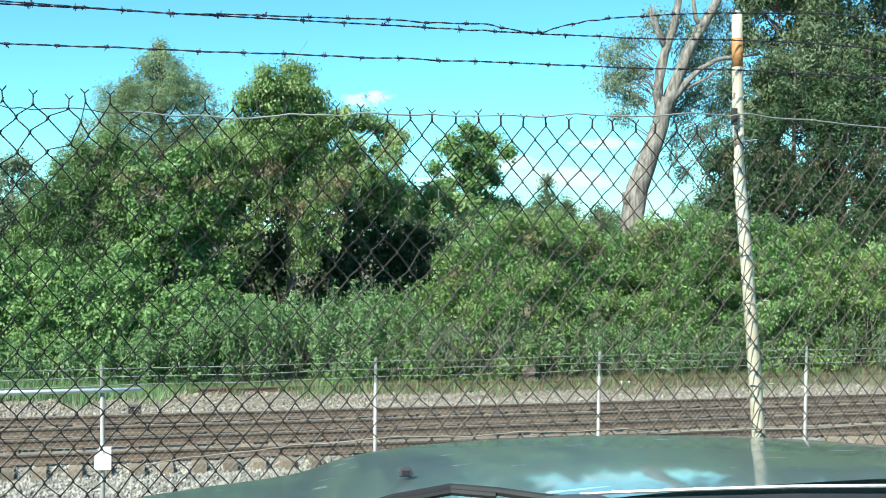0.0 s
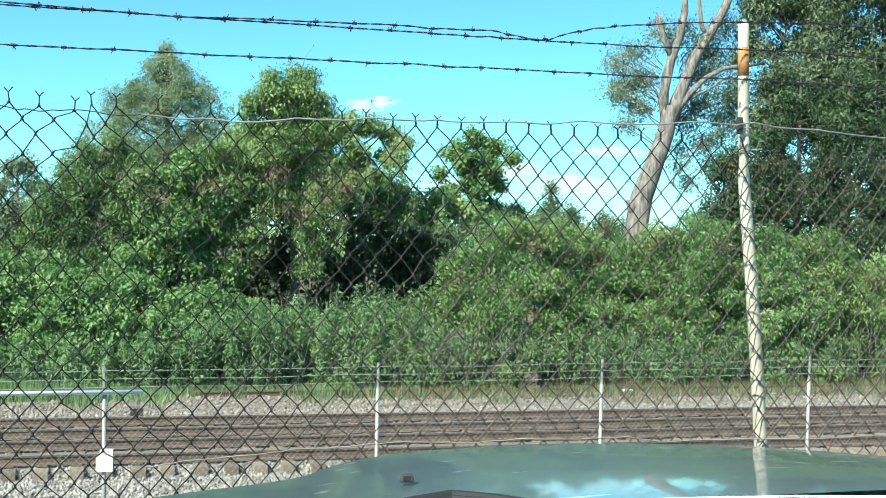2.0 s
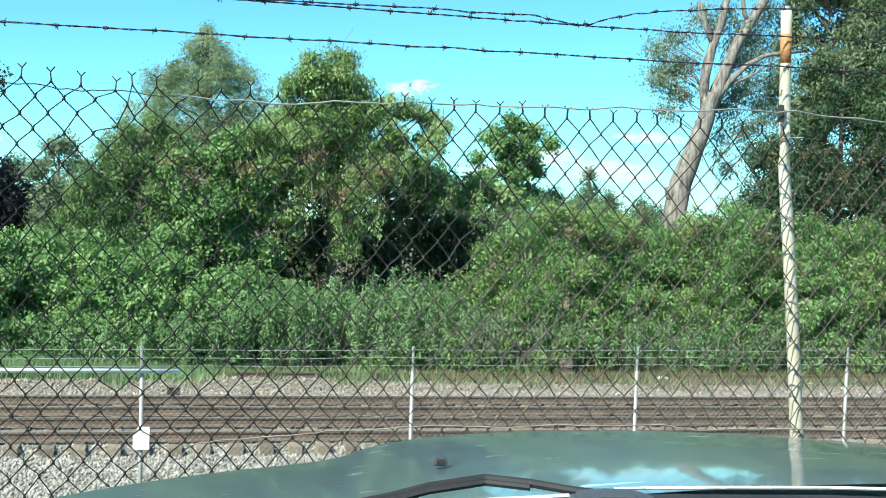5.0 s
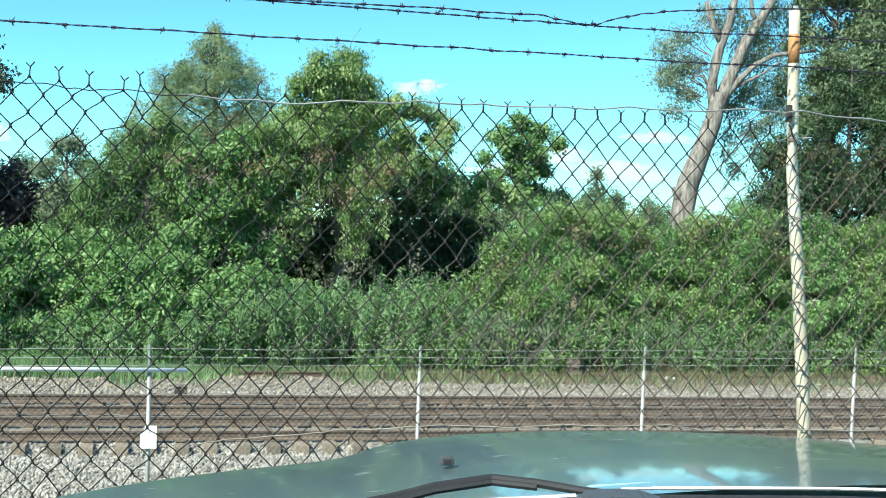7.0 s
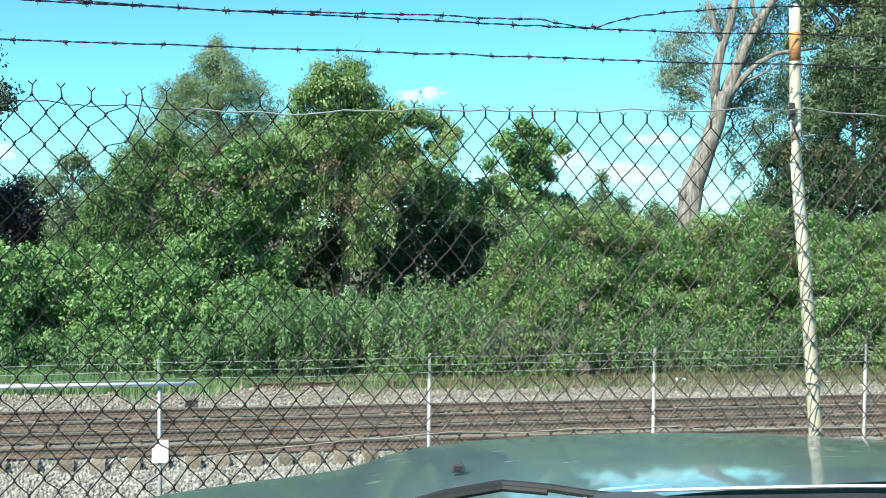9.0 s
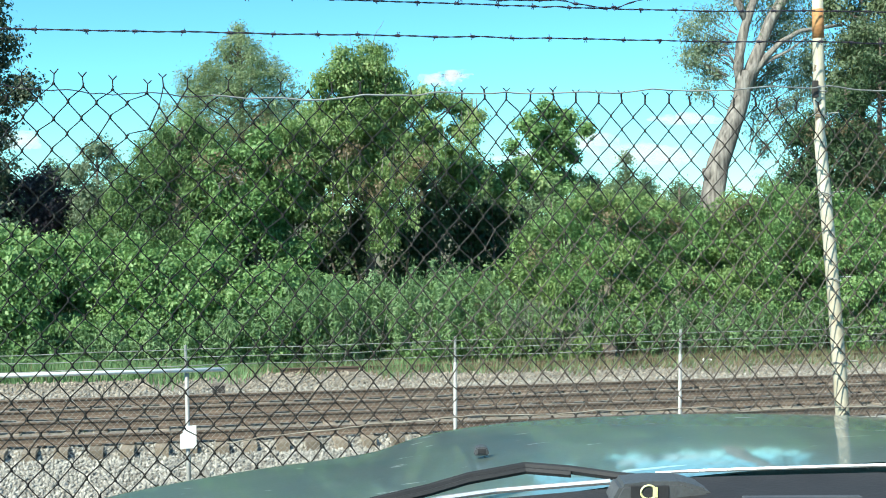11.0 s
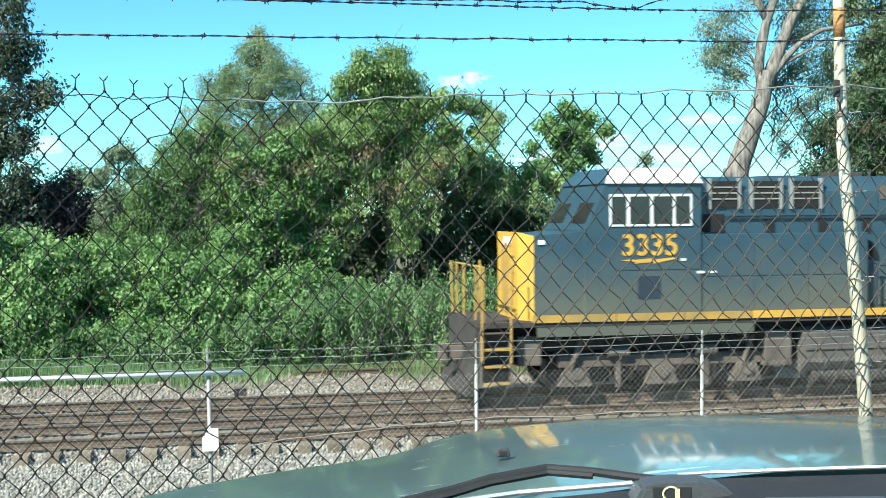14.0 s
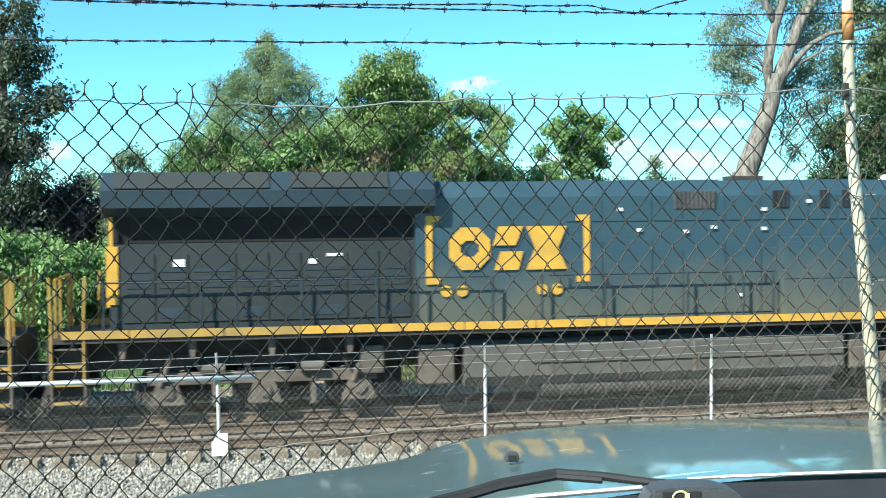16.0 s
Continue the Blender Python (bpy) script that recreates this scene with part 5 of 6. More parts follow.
def build_thicket():
    rnd = random.Random(9)
    # bushes along the bank, each a thing of its own
    x = -9.5
    k = 0
    while x < 27:
        top = float(np.interp(x, [-9, -4, -2.6, 0.3, 3, 4.8, 6.7, 8.3, 9.2, 10, 11.2, 12.9, 14.3, 16.4, 19, 21, 22.2, 27], [1.2, 1.1, 1.0, 0.5, 0.0, -0.4, -0.6, -0.3, 0.7, 2.1, 2.2, 2.0, 1.7, 2.3, 2.4, 1.9, 1.1, 1.4])) + rnd.uniform(-0.25, 0.2)
        y = 33.8 + rnd.uniform(-0.7, 0.9)
        b = thing("bush", "dense leafy green bush in the thicket on the bank", "bush", "thicket bushes")
        st = bmesh.new()
        for j in range(4):
            limb(st, bent((x + rnd.uniform(-0.2, 0.2), y, -2.2), (x + rnd.uniform(-0.7, 0.7), y + rnd.uniform(-0.3, 0.3), top - 0.5), 4, 0.1, k + j), 0.035, 0.012, 5)
        part("stem", st, M["bark"], b)
        span = top + 2.1
        bl = [(x + rnd.uniform(-0.9, 0.9), y - 1.5 * u + rnd.uniform(-0.3, 0.3), top - 0.3 - u * span, rnd.uniform(0.34, 0.62), 0.5, rnd.uniform(0.28, 0.48)) for u in (rnd.random() for _ in range(21 if x < 3 else 16))]
        bl.append((x, y, top - 0.35, 0.5, 0.5, 0.35))
        yellow = x > 8.5 and rnd.random() < 0.62
        broad = x < 3.0
        crown("foliage", bl, 720 if span > 3 else 640 if broad else 460, 16, 0.10, rnd.uniform(0.115, 0.14) if broad else rnd.uniform(0.095, 0.125), M["leaf_yellow"] if yellow else M["leaf_bank"], b, 100 + k, 0.4, 0.55 if broad else 0.4, 0.6)
        if x > 7:
            crown("dead_leaves", [(x + rnd.uniform(-0.6, 0.6), y - 0.8, top - rnd.uniform(0.3, 2.6), 0.4, 0.2, 0.3)], 14, 9, 0.09, 0.10, M["dry"], b, 300 + k, 0.2, 0.4, 0.9)
        x += rnd.uniform(0.8, 1.15)
        k += 1
    for j in range(23):
        bxx, byy = -9.0 + j * 1.58, 35.3 + rnd.uniform(-0.2, 0.3)
        hb = float(np.interp(bxx, [-9, 0, 2.5, 4, 8, 9.6, 10.5, 27], [0.9, 0.6, 0.0, -0.6, -0.6, 0.6, 1.6, 1.6]))
        b = thing("bush", "shaded green bush at the back of the thicket", "bush", "thicket bushes")
        part("stem", limb(bmesh.new(), bent((bxx, byy, -2.0), (bxx + 0.2, byy, hb - 0.4), 4, 0.1, j), 0.04, 0.012, 5), M["bark"], b)
        crown("foliage", [(bxx + rnd.uniform(-0.6, 0.6), byy, hb - 0.5 - 0.6 * i, 0.85, 0.4, 0.55) for i in range(4)], 260, 12, 0.16, 0.17, M["leaf_bank"], b, 400 + j, 0.2, 0.5, 0.5)
    # back row blocks the sky; dark cedar leaf colour carries the hollow's shade
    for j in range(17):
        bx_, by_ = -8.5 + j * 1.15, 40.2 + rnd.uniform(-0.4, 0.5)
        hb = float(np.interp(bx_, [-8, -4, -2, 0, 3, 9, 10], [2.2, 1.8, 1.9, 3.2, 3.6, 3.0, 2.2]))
        b = thing("undergrowth", "undergrowth at the back of the thicket, leaf colour darkened for the hollow's shade", "undergrowth", "back growth")
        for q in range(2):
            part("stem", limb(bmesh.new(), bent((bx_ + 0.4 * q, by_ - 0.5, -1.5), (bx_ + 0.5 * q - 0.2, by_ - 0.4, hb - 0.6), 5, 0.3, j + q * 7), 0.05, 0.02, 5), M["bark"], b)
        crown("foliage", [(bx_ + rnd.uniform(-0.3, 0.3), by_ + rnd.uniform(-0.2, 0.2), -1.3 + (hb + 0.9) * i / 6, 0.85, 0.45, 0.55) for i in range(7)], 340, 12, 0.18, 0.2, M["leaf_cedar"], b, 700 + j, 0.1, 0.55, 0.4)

    # tall weeds in front of the bushes: leafy plumes on upright stems
    rng = np.random.default_rng(50)
    n = 820
    dense = rng.random(n) < 0.62
    sx = np.where(dense, rng.uniform(-6.0, 9.0, n), rng.uniform(8.5, 25, n))
    sy = rng.uniform(31.6, 33.2, n)
    top = np.interp(sx, [-9, -3.7, 0.4, 2.0, 3.1, 5.3, 6.8, 8.0, 9.0, 12, 25], [-1.2, -1.1, -0.9, -0.3, 0.1, 0.15, 0.4, 0.2, -0.5, -0.7, -0.7])
    gz = np.interp(sy, [31.2, 32.2, 34.0], [-2.5, -2.35, -1.9])
    h = np.clip((top - gz) * (1 - 0.28 * (33.2 - sy) / 1.6) * rng.uniform(0.66, 1.06, n), 0.35, 2.8)
    per = 104
    u = rng.uniform(0.12, 1.0, (n, per)) ** 0.8
    lean = rng.normal(0, 0.05, (n, 1, 2))
    ang = rng.uniform(0, 6.28, (n, per))
    rad = (0.05 + 0.10 * np.sin(np.clip(u * 1.25, 0, 1.25) * 2.2)) * rng.uniform(0.7, 1.5, (n, 1)) * rng.uniform(0.3, 1.0, (n, per))
    p = np.empty((n, per, 3))
    p[..., 0] = sx[:, None] + lean[..., 0] * u * h[:, None] + np.cos(ang) * rad
    p[..., 1] = sy[:, None] + lean[..., 1] * u * h[:, None] + np.sin(ang) * rad
    p[..., 2] = gz[:, None] + u * h[:, None]
    nn = np.stack([np.cos(ang), np.sin(ang), np.full(ang.shape, 0.9)], -1)
    v, f = leaves(p.reshape(-1, 3), nn.reshape(-1, 3), 0.125, rng, 0.26, 0.35)
    tagged(stuff("tall_weeds", v, f, M["leaf_weed"]), "tall plumed green weeds along the foot of the bank", "weeds", kind="stuff")
    a = np.stack([sx, sy, gz], 1)
    b = a + np.concatenate([lean[:, 0] * h[:, None], h[:, None]], 1)
    v, f = wires(np.stack([a, b], 1), 0.006)
    tagged(stuff("weed_stems", v, f, M["leaf_weed"]), "upright green weed stems", "weeds", kind="stuff")
    # grass at the verge, greener and longer at one end
    n = 30000
    gx = rng.uniform(-9, 25, n)
    gy = np.where(gx < 0.5 + rng.normal(0, 1.2, n), rng.uniform(30.4, 32.6, n), rng.uniform(np.interp(gx, [0, 4, 7, 25], [31.0, 31.0, 29.9, 29.7]), 32.6, n))
    tuft = np.array([noise.noise((a * 0.9, 7.7, 0)) for a in gx])
    gy = np.where((tuft > 0.12) & (rng.random(n) < 0.4), gy - rng.uniform(0, 1.9, n) * np.clip(tuft * 2, 0, 1), gy)
    hh = rng.uniform(0.08, 0.30, n) + np.clip((2.0 - gx) * 0.06, 0, 0.4)
    z0 = np.interp(gy, [28.0, 29.0, 31.05, 31.3, 32.2, 34.0], [-2.5, -2.5, -2.475, -2.52, -2.38, -1.95])
    base = np.stack([gx, gy, z0], 1)
    tip = base + np.stack([rng.normal(0, 0.08, n), rng.normal(0, 0.08, n), hh], 1)
    side = np.stack([rng.normal(0.012, 0.004, n), rng.normal(0, 0.006, n), np.zeros(n)], 1)
    v = np.stack([base - side, base + side, tip], 1).reshape(-1, 3)
    f = np.arange(3 * n).reshape(-1, 3)
    dry = rng.random(n) < np.interp(gx, [0, 4, 9, 25], [0.05, 0.3, 0.65, 0.7])
    tri = f[~dry]
    tagged(stuff("grass", v[tri.ravel()], np.arange(tri.size).reshape(-1, 3), M["leaf_weed"]), "long green grass by the track", "grass", kind="stuff")
    tri = f[dry]
    tagged(stuff("dry_grass", v[tri.ravel()], np.arange(tri.size).reshape(-1, 3), M["dry"]), "dry brown grass and litter by the track", "grass", kind="stuff")
    # dead stems and twigs among the weeds, thickest at the edge of the hollow
    n = 520
    dx = np.where(rng.random(n) < 0.45, rng.normal(8.8, 0.9, n), rng.uniform(3, 22, n))
    a = np.stack([dx, rng.uniform(31.2, 32.6, n), np.full(n, -2.35)], 1)
    a[:, 2] += rng.uniform(0, 0.9, n)
    b = a + np.stack([rng.normal(0, 0.45, n), rng.normal(0, 0.15, n), rng.uniform(0.2, 0.9, n)], 1)
    v, f = wires(np.stack([a, b], 1), 0.007)
    tagged(stuff("dead_stems", v, f, M["bark_pale"]), "dry pale stems and twigs in the weeds", "twigs", kind="stuff")


build_trees()
build_thicket()


# ---- locomotives ----
def dusty(material, dust, z0, z1, most):
    """Road dust settled on the lower flanks, patchy, thinning upwards."""
    nt = material.node_tree
    b = nt.nodes["Principled BSDF"]
    src = b.inputs["Base Color"].links[0].from_socket
    tc = nt.nodes.new("ShaderNodeTexCoord")
    sep = nt.nodes.new("ShaderNodeSeparateXYZ")
    nt.links.new(tc.outputs["Object"], sep.inputs[0])
    no = nt.nodes.new("ShaderNodeTexNoise")
    no.inputs["Scale"].default_value, no.inputs["Detail"].default_value = 0.9, 6
    nt.links.new(tc.outputs["Object"], no.inputs["Vector"])
    wob = nt.nodes.new("ShaderNodeMath")
    wob.operation = "MULTIPLY_ADD"
    nt.links.new(no.outputs[0], wob.inputs[0])
    wob.inputs[1].default_value = 1.6
    nt.links.new(sep.outputs[2], wob.inputs[2])
    mr = nt.nodes.new("ShaderNodeMapRange")
    mr.inputs["From Min"].default_value, mr.inputs["From Max"].default_value = z0 + 0.8, z1 + 0.8
    mr.inputs["To Min"].default_value, mr.inputs["To Max"].default_value = most, 0.04
    nt.links.new(wob.outputs[0], mr.inputs["Value"])
    mx = nt.nodes.new("ShaderNodeMix")
    mx.data_type = "RGBA"
    nt.links.new(mr.outputs[0], mx.inputs[0])
    nt.links.new(src, mx.inputs[6])
    mx.inputs[7].default_value = (*dust, 1)
    nt.links.new(mx.outputs[2], b.inputs["Base Color"])


dusty(M["blue"], (0.118, 0.120, 0.090), 1.7, 3.0, 0.9)


def section_prism(bm, sec, x0, x1):
    """A section in y, z pulled along x."""
    a = [bm.verts.new((x0, y, z)) for y, z in sec]
    b = [bm.verts.new((x1, y, z)) for y, z in sec]
    bm.faces.new(a)
    bm.faces.new(b[::-1])
    for i in range(len(a)):
        j = (i + 1) % len(a)
        bm.faces.new((a[i], b[i], b[j], a[j]))
    bmesh.ops.recalc_face_normals(bm, faces=bm.faces)
    return bm


def plate(pts, y0, y1):
    bm = bmesh.new()
    return prism(bm, pts, y0, y1)


def disc(x, z, r, n=14):
    return [(x + r * math.cos(2 * math.pi * i / n), z + r * math.sin(2 * math.pi * i / n)) for i in range(n)]


def build_truck(L, cx):
    t = part("truck", boxes((cx - 2.2, cx + 2.2, -1.16, -1.02, 0.62, 0.86), (cx - 2.2, cx + 2.2, 1.02, 1.16, 0.62, 0.86), (cx - 0.5, cx + 0.5, -1.0, 1.0, 0.5, 0.9), bevel=0.02), M["under"], L, "dusty grey cast truck frame")
    for dx in (-1.85, 0.0, 1.85):
        for s in (-1, 1):
            bm = tube(bmesh.new(), [(cx + dx, s * 0.70, 0.53), (cx + dx, s * 0.84, 0.53)], 0.53, 28)
            tube(bm, [(cx + dx, s * 0.66, 0.53), (cx + dx, s * 0.70, 0.53)], 0.565, 28)
            part("wheel", bm, M["under_dark"], t)
            # journal box with its pedestal
            part("journal_box", plate([(cx + dx - 0.34, 0.24), (cx + dx + 0.34, 0.24), (cx + dx + 0.25, 0.50), (cx + dx + 0.2, 0.66), (cx + dx - 0.2, 0.66), (cx + dx - 0.25, 0.50)], s * 1.08 - 0.11, s * 1.08 + 0.11), M["under"], t)
            part("bearing_cap", tube(bmesh.new(), [(cx + dx, s * 1.15, 0.5), (cx + dx, s * 1.24, 0.5)], 0.13, 12), M["under"], t)
            for q in (-0.3, 0.3):
                part("spring", tube(bmesh.new(), [(cx + dx + q + 0.055 * math.cos(a), s * 1.1 + 0.055 * math.sin(a), 0.66 + 0.022 * a / 1.6) for a in np.linspace(0, 18, 40)], 0.014, 5), M["under"], t)
    for dx in (-0.95, 0.95):
        part("brake_cylinder", tube(bmesh.new(), [(cx + dx - 0.24, -1.2, 0.92), (cx + dx + 0.2, -1.2, 0.92)], 0.11, 12), M["tank"], t)
        part("brake_hanger", boxes((cx + dx - 0.05, cx + dx + 0.05, -1.2, -1.1, 0.2, 0.85)), M["under"], t)
    # motors, axles and gear between the wheels
    for dx in (-1.85, 0.0, 1.85):
        part("axle", tube(bmesh.new(), [(cx + dx, -0.7, 0.53), (cx + dx, 0.7, 0.53)], 0.09, 10), M["under_dark"], t)
        part("traction_motor", box(bmesh.new(), cx + dx + 0.12, cx + dx + 0.95, -0.55, 0.55, 0.22, 0.92, 0.08), M["under_dark"], t)
        part("brake_shoe", plate([(cx + dx - 0.62, 0.30), (cx + dx - 0.54, 0.30), (cx + dx - 0.54, 0.78), (cx + dx - 0.62, 0.78)], -0.86, -0.70), M["under"], t)
    part("cable_tray", box(bmesh.new(), cx - 2.1, cx + 2.1, -1.0, -0.85, 0.98, 1.2, 0.02), M["under_dark"], t)
    for dx in (-1.4, -0.45, 0.5, 1.45):
        part("air_hose", tube(bmesh.new(), [(cx + dx, -1.05, 1.25), (cx + dx + 0.1, -1.22, 1.05), (cx + dx + 0.22, -1.2, 0.84)], 0.024, 6), M["under_dark"], t)
    for dx in (-1.85, 1.85):
        part("damper", tube(bmesh.new(), [(cx + dx - 0.12, -1.24, 0.62), (cx + dx + 0.1, -1.24, 1.22)], 0.05, 10), M["under"], t)
    part("sand_pipe", tube(bmesh.new(), [(cx + 2.35, -1.05, 1.1), (cx + 2.4, -1.05, 0.5), (cx + 2.25, -0.85, 0.12)], 0.022, 6), M["under"], t)
    return t


def build_steps(L, x0, x1, outer):
    """Corner steps with side plates and yellow hand grips, on both sides."""
    for s in (-1, 1):
        st = part("step_back", boxes((x0 + 0.04, x1 - 0.04, min(s * 1.09, s * 1.115), max(s * 1.09, s * 1.115), 0.36, 1.5)), M["under"], L, "dirty steel corner step well")
        for z in (0.38, 0.72, 1.06, 1.38):
            part("tread", boxes((x0 + 0.05, x1 - 0.05, min(s * 1.12, s * 1.5), max(s * 1.12, s * 1.5), z, z + 0.035)), M["under"], st)
        for x in (x0, x1 - 0.04):
            part("side_plate", boxes((x, x + 0.04, min(s * 1.1, s * 1.52), max(s * 1.1, s * 1.52), 0.32, 1.6)), M["under"], st)
        for z in (0.38, 0.72, 1.06):
            part("tread_edge", boxes((x0 + 0.06, x1 - 0.06, min(s * 1.5, s * 1.515), max(s * 1.5, s * 1.515), z - 0.015, z + 0.04)), M["yellow_dirty"], st)
        for x in (x0 + 0.03, x1 - 0.03):
            part("grip", tube(bmesh.new(), [(x, s * 1.53, 0.8), (x, s * 1.53, 1.9), (x + 0.03 * (1 if x > outer else -1), s * 1.5, 2.75)], 0.024, 8), M["yellow_dirty"], st, "dirty yellow hand grip")


def build_locomotive(name, label, second):
    """x = 0 where the leading end's flank begins, the unit runs to +x; y = 0 on the track's centre, z = 0 on the rail head."""
    L = thing(name, label, "locomotive", "coupled locomotives")
    END = 20.6 if second else 19.07
    RS = 14.75 if second else 13.65      # where the radiator end begins

    def X(a, b):
        return (END - b, END - a) if second else (a, b)

    def x_(a):
        return END - a if second else a

    def bx(a, b, y0, y1, z0, z1):
        q = X(a, b)
        return (q[0], q[1], y0, y1, z0, z1)

    def out(pts):
        return [(x_(x), z) for x, z in pts]

    # frame, walkways, stripe
    part("underframe", boxes(bx(-1.15, END + 1.13, -0.95, 0.95, 0.95, 1.5)), M["under_dark"], L)
    part("walkway", boxes(bx(-1.2, END + 1.13, -1.54, 1.54, 1.5, 1.6)), M["under_dark"], L)
    k = 0
    a = -0.1
    while a < END + 0.7:
        b = min(a + (1.45 if k % 3 else 1.75), END + 0.88)
        for s in (-1, 1):
            y = sorted((s * 1.545, s * 1.575))
            part("sill_stripe", boxes(bx(a, b - 0.025, y[0], y[1], 1.585, 1.735)), M["yellow_dirty"] if (not second and k < 3) or (second and a > END - 4.2) else M["yellow"], L)
        a = b
        k += 1
    part("sill", boxes(bx(0.0, 4.6, -1.53, -1.50, 1.30, 1.585)), M["blue"], L, "dust-covered sill below the cab")
    # nose with chamfered corners

    def nose_part(pl, name_, material, lab=""):
        bm = bmesh.new()
        lo = [bm.verts.new((x_(x), y, 1.6)) for x, y in pl]
        hi = [bm.verts.new((x_(x), y, 3.27 + 0.13 * (x + 0.33) / 1.5 + 0.30 * (1 - abs(y) / 1.4))) for x, y in pl]
        bm.faces.new(lo)
        bm.faces.new(hi[::-1])
        for i in range(len(pl)):
            j = (i + 1) % len(pl)
            bm.faces.new((lo[i], hi[i], hi[j], lo[j]))
        bmesh.ops.recalc_face_normals(bm, faces=bm.faces)
        return part(name_, bm, material, L, lab)

    nose_part([(0.0, -1.32), (1.2, -1.40), (1.2, 1.40), (0.0, 1.32)], "nose", M["blue"])
    front = nose_part([(-0.24, -0.87), (-0.004, -1.315), (-0.004, 1.315), (-0.24, 0.87)], "nose_front", M["yellow"], "yellow chamfered nose front")
    for z in (2.2, 2.55, 2.9):
        part("grab_iron", tube(bmesh.new(), [(x_(-0.26), -0.65, z), (x_(-0.28), -0.3, z)], 0.014, 6), M["yellow_dirty"], front)
    part("nose_door", boxes(bx(-0.255, -0.24, -0.2, 0.45, 1.7, 3.1)), M["yellow_dirty"], front)
    for y in (-0.25, 0.1):
        part("headlight", tube(bmesh.new(), [(x_(-0.21), y, 3.2), (x_(-0.28), y, 3.2)], 0.09, 12), M["white"], front)
    # cab
    cab = part("cab", plate(out([(1.0, 1.62), (1.0, 3.42), (1.30, 4.02), (1.42, 4.36), (3.45, 4.36), (3.45, 1.62)]), -1.55, 1.55), M["blue"], L)
    # sun glare on the sloping roof is put into its white colour
    bm = bmesh.new()
    lo = [bm.verts.new((x_(x), y, 4.355)) for x, y in ((1.40, -1.60), (3.48, -1.60), (3.48, 1.60), (1.40, 1.60))]
    hi = [bm.verts.new((x_(x), y, 4.68)) for x, y in ((1.66, -1.12), (3.42, -1.12), (3.42, 1.12), (1.66, 1.12))]
    bm.faces.new(lo)
    bm.faces.new(hi)
    for i in range(4):
        bm.faces.new((lo[i], lo[(i + 1) % 4], hi[(i + 1) % 4], hi[i]))
    bmesh.ops.recalc_face_normals(bm, faces=bm.faces)
    roof = part("roof", bm, M["roof_glare"], cab, "cab roof coloured white for the sun's glare")
    # added blue sheet: the roof's front face lies in shade, without glare white
    bm = bmesh.new()
    face = [(1.372, -1.585, 4.36), (1.632, -1.115, 4.675), (1.632, 1.115, 4.675), (1.372, 1.585, 4.36)]
    lo = [bm.verts.new((x_(x), y, z)) for x, y, z in face]
    hi = [bm.verts.new((x_(x + 0.035), y, z)) for x, y, z in face]
    bm.faces.new(lo)
    bm.faces.new(hi)
    for i in range(4):
        bm.faces.new((lo[i], lo[(i + 1) % 4], hi[(i + 1) % 4], hi[i]))
    bmesh.ops.recalc_face_normals(bm, faces=bm.faces)
    part("roof_front", bm, M["blue"], cab, "dark blue sheet for the roof's front face, out of the glare")
    for i in range(5):
        q = X(1.75 + i * 0.38, 1.77 + i * 0.38)
        part("roof_seam", boxes((q[0], q[1], -1.622, -1.590, 4.35, 4.40)), M["blue_dark"], L)
    for s in (-1, 1):
        y0, y1 = sorted((s * 1.552, s * 1.575))
        win = part("side_window", boxes(bx(1.50, 3.25, y0, y1, 4.09, 4.14), bx(1.50, 3.25, y0, y1, 3.49, 3.53), *[bx(a, a + w, y0, y1, 3.49, 4.14) for a, w in ((1.50, 0.04), (1.86, 0.07), (2.36, 0.06), (2.84, 0.05), (3.21, 0.04))]), M["white"], cab, "white-framed cab side window")
        for a, b in ((1.54, 1.86), (1.93, 2.36), (2.42, 2.84), (2.89, 3.21)):
            yy = sorted((s * 1.551, s * 1.558))
            part("pane", boxes(bx(a, b, yy[0], yy[1], 3.53, 4.09)), M["glass"], win)
    for y0, y1 in ((-1.3, -0.35), (0.35, 1.3)):
        wp = plate(out([(1.055, 3.56), (1.262, 3.975), (1.285, 3.965), (1.078, 3.55)]), y0, y1)
        part("windscreen", wp, M["glass"], cab)
    # number and the wing below it
    if not second:
        for s in (-1,):
            cu = bpy.data.curves.new("road_number", "FONT")
            cu.body, cu.size, cu.extrude, cu.align_x = "3335", 0.60, 0.006, "LEFT"
            cu.offset, cu.space_character = 0.012, 1.02
            ob = new("road_number", cu)
            ob.data.materials.append(M["yellow"])
            ob.parent = cab
            ob["label"] = "yellow painted number 3335"
            ob.matrix_basis = pose(1.74, s * 1.56, 2.91, 90, 0, 0)
        part("wing_mark", plate([(1.72, 2.80), (2.05, 2.775), (2.02, 2.735), (2.45, 2.77), (2.42, 2.73), (2.92, 2.83), (2.92, 2.86), (2.38, 2.81), (2.40, 2.845), (1.98, 2.81), (2.0, 2.84)], -1.562, -1.552), M["yellow"], cab)
    part("vent", boxes(bx(2.1, 2.58, -1.558, -1.548, 2.02, 2.48)), M["blue_dark"], cab)
    part("seam", boxes(bx(1.65, 3.4, -1.556, -1.548, 2.60, 2.62)), M["blue_dark"], cab)
    for a, z, w, h in ((3.0, 2.78, 0.12, 0.05), (3.35, 2.52, 0.16, 0.05), (0.08, 3.14, 0.14, 0.09)):
        part("sticker", boxes(bx(a, a + w, -1.562 if a > 1 else -1.36, -1.5 if a > 1 else -1.3, z, z + h)), M["sticker"], L)
    # long hood
    hood_sec = [(-1.28, 1.6), (-1.28, 4.18), (-1.05, 4.50), (1.05, 4.50), (1.28, 4.18), (1.28, 1.6)]
    q = X(3.45, RS)
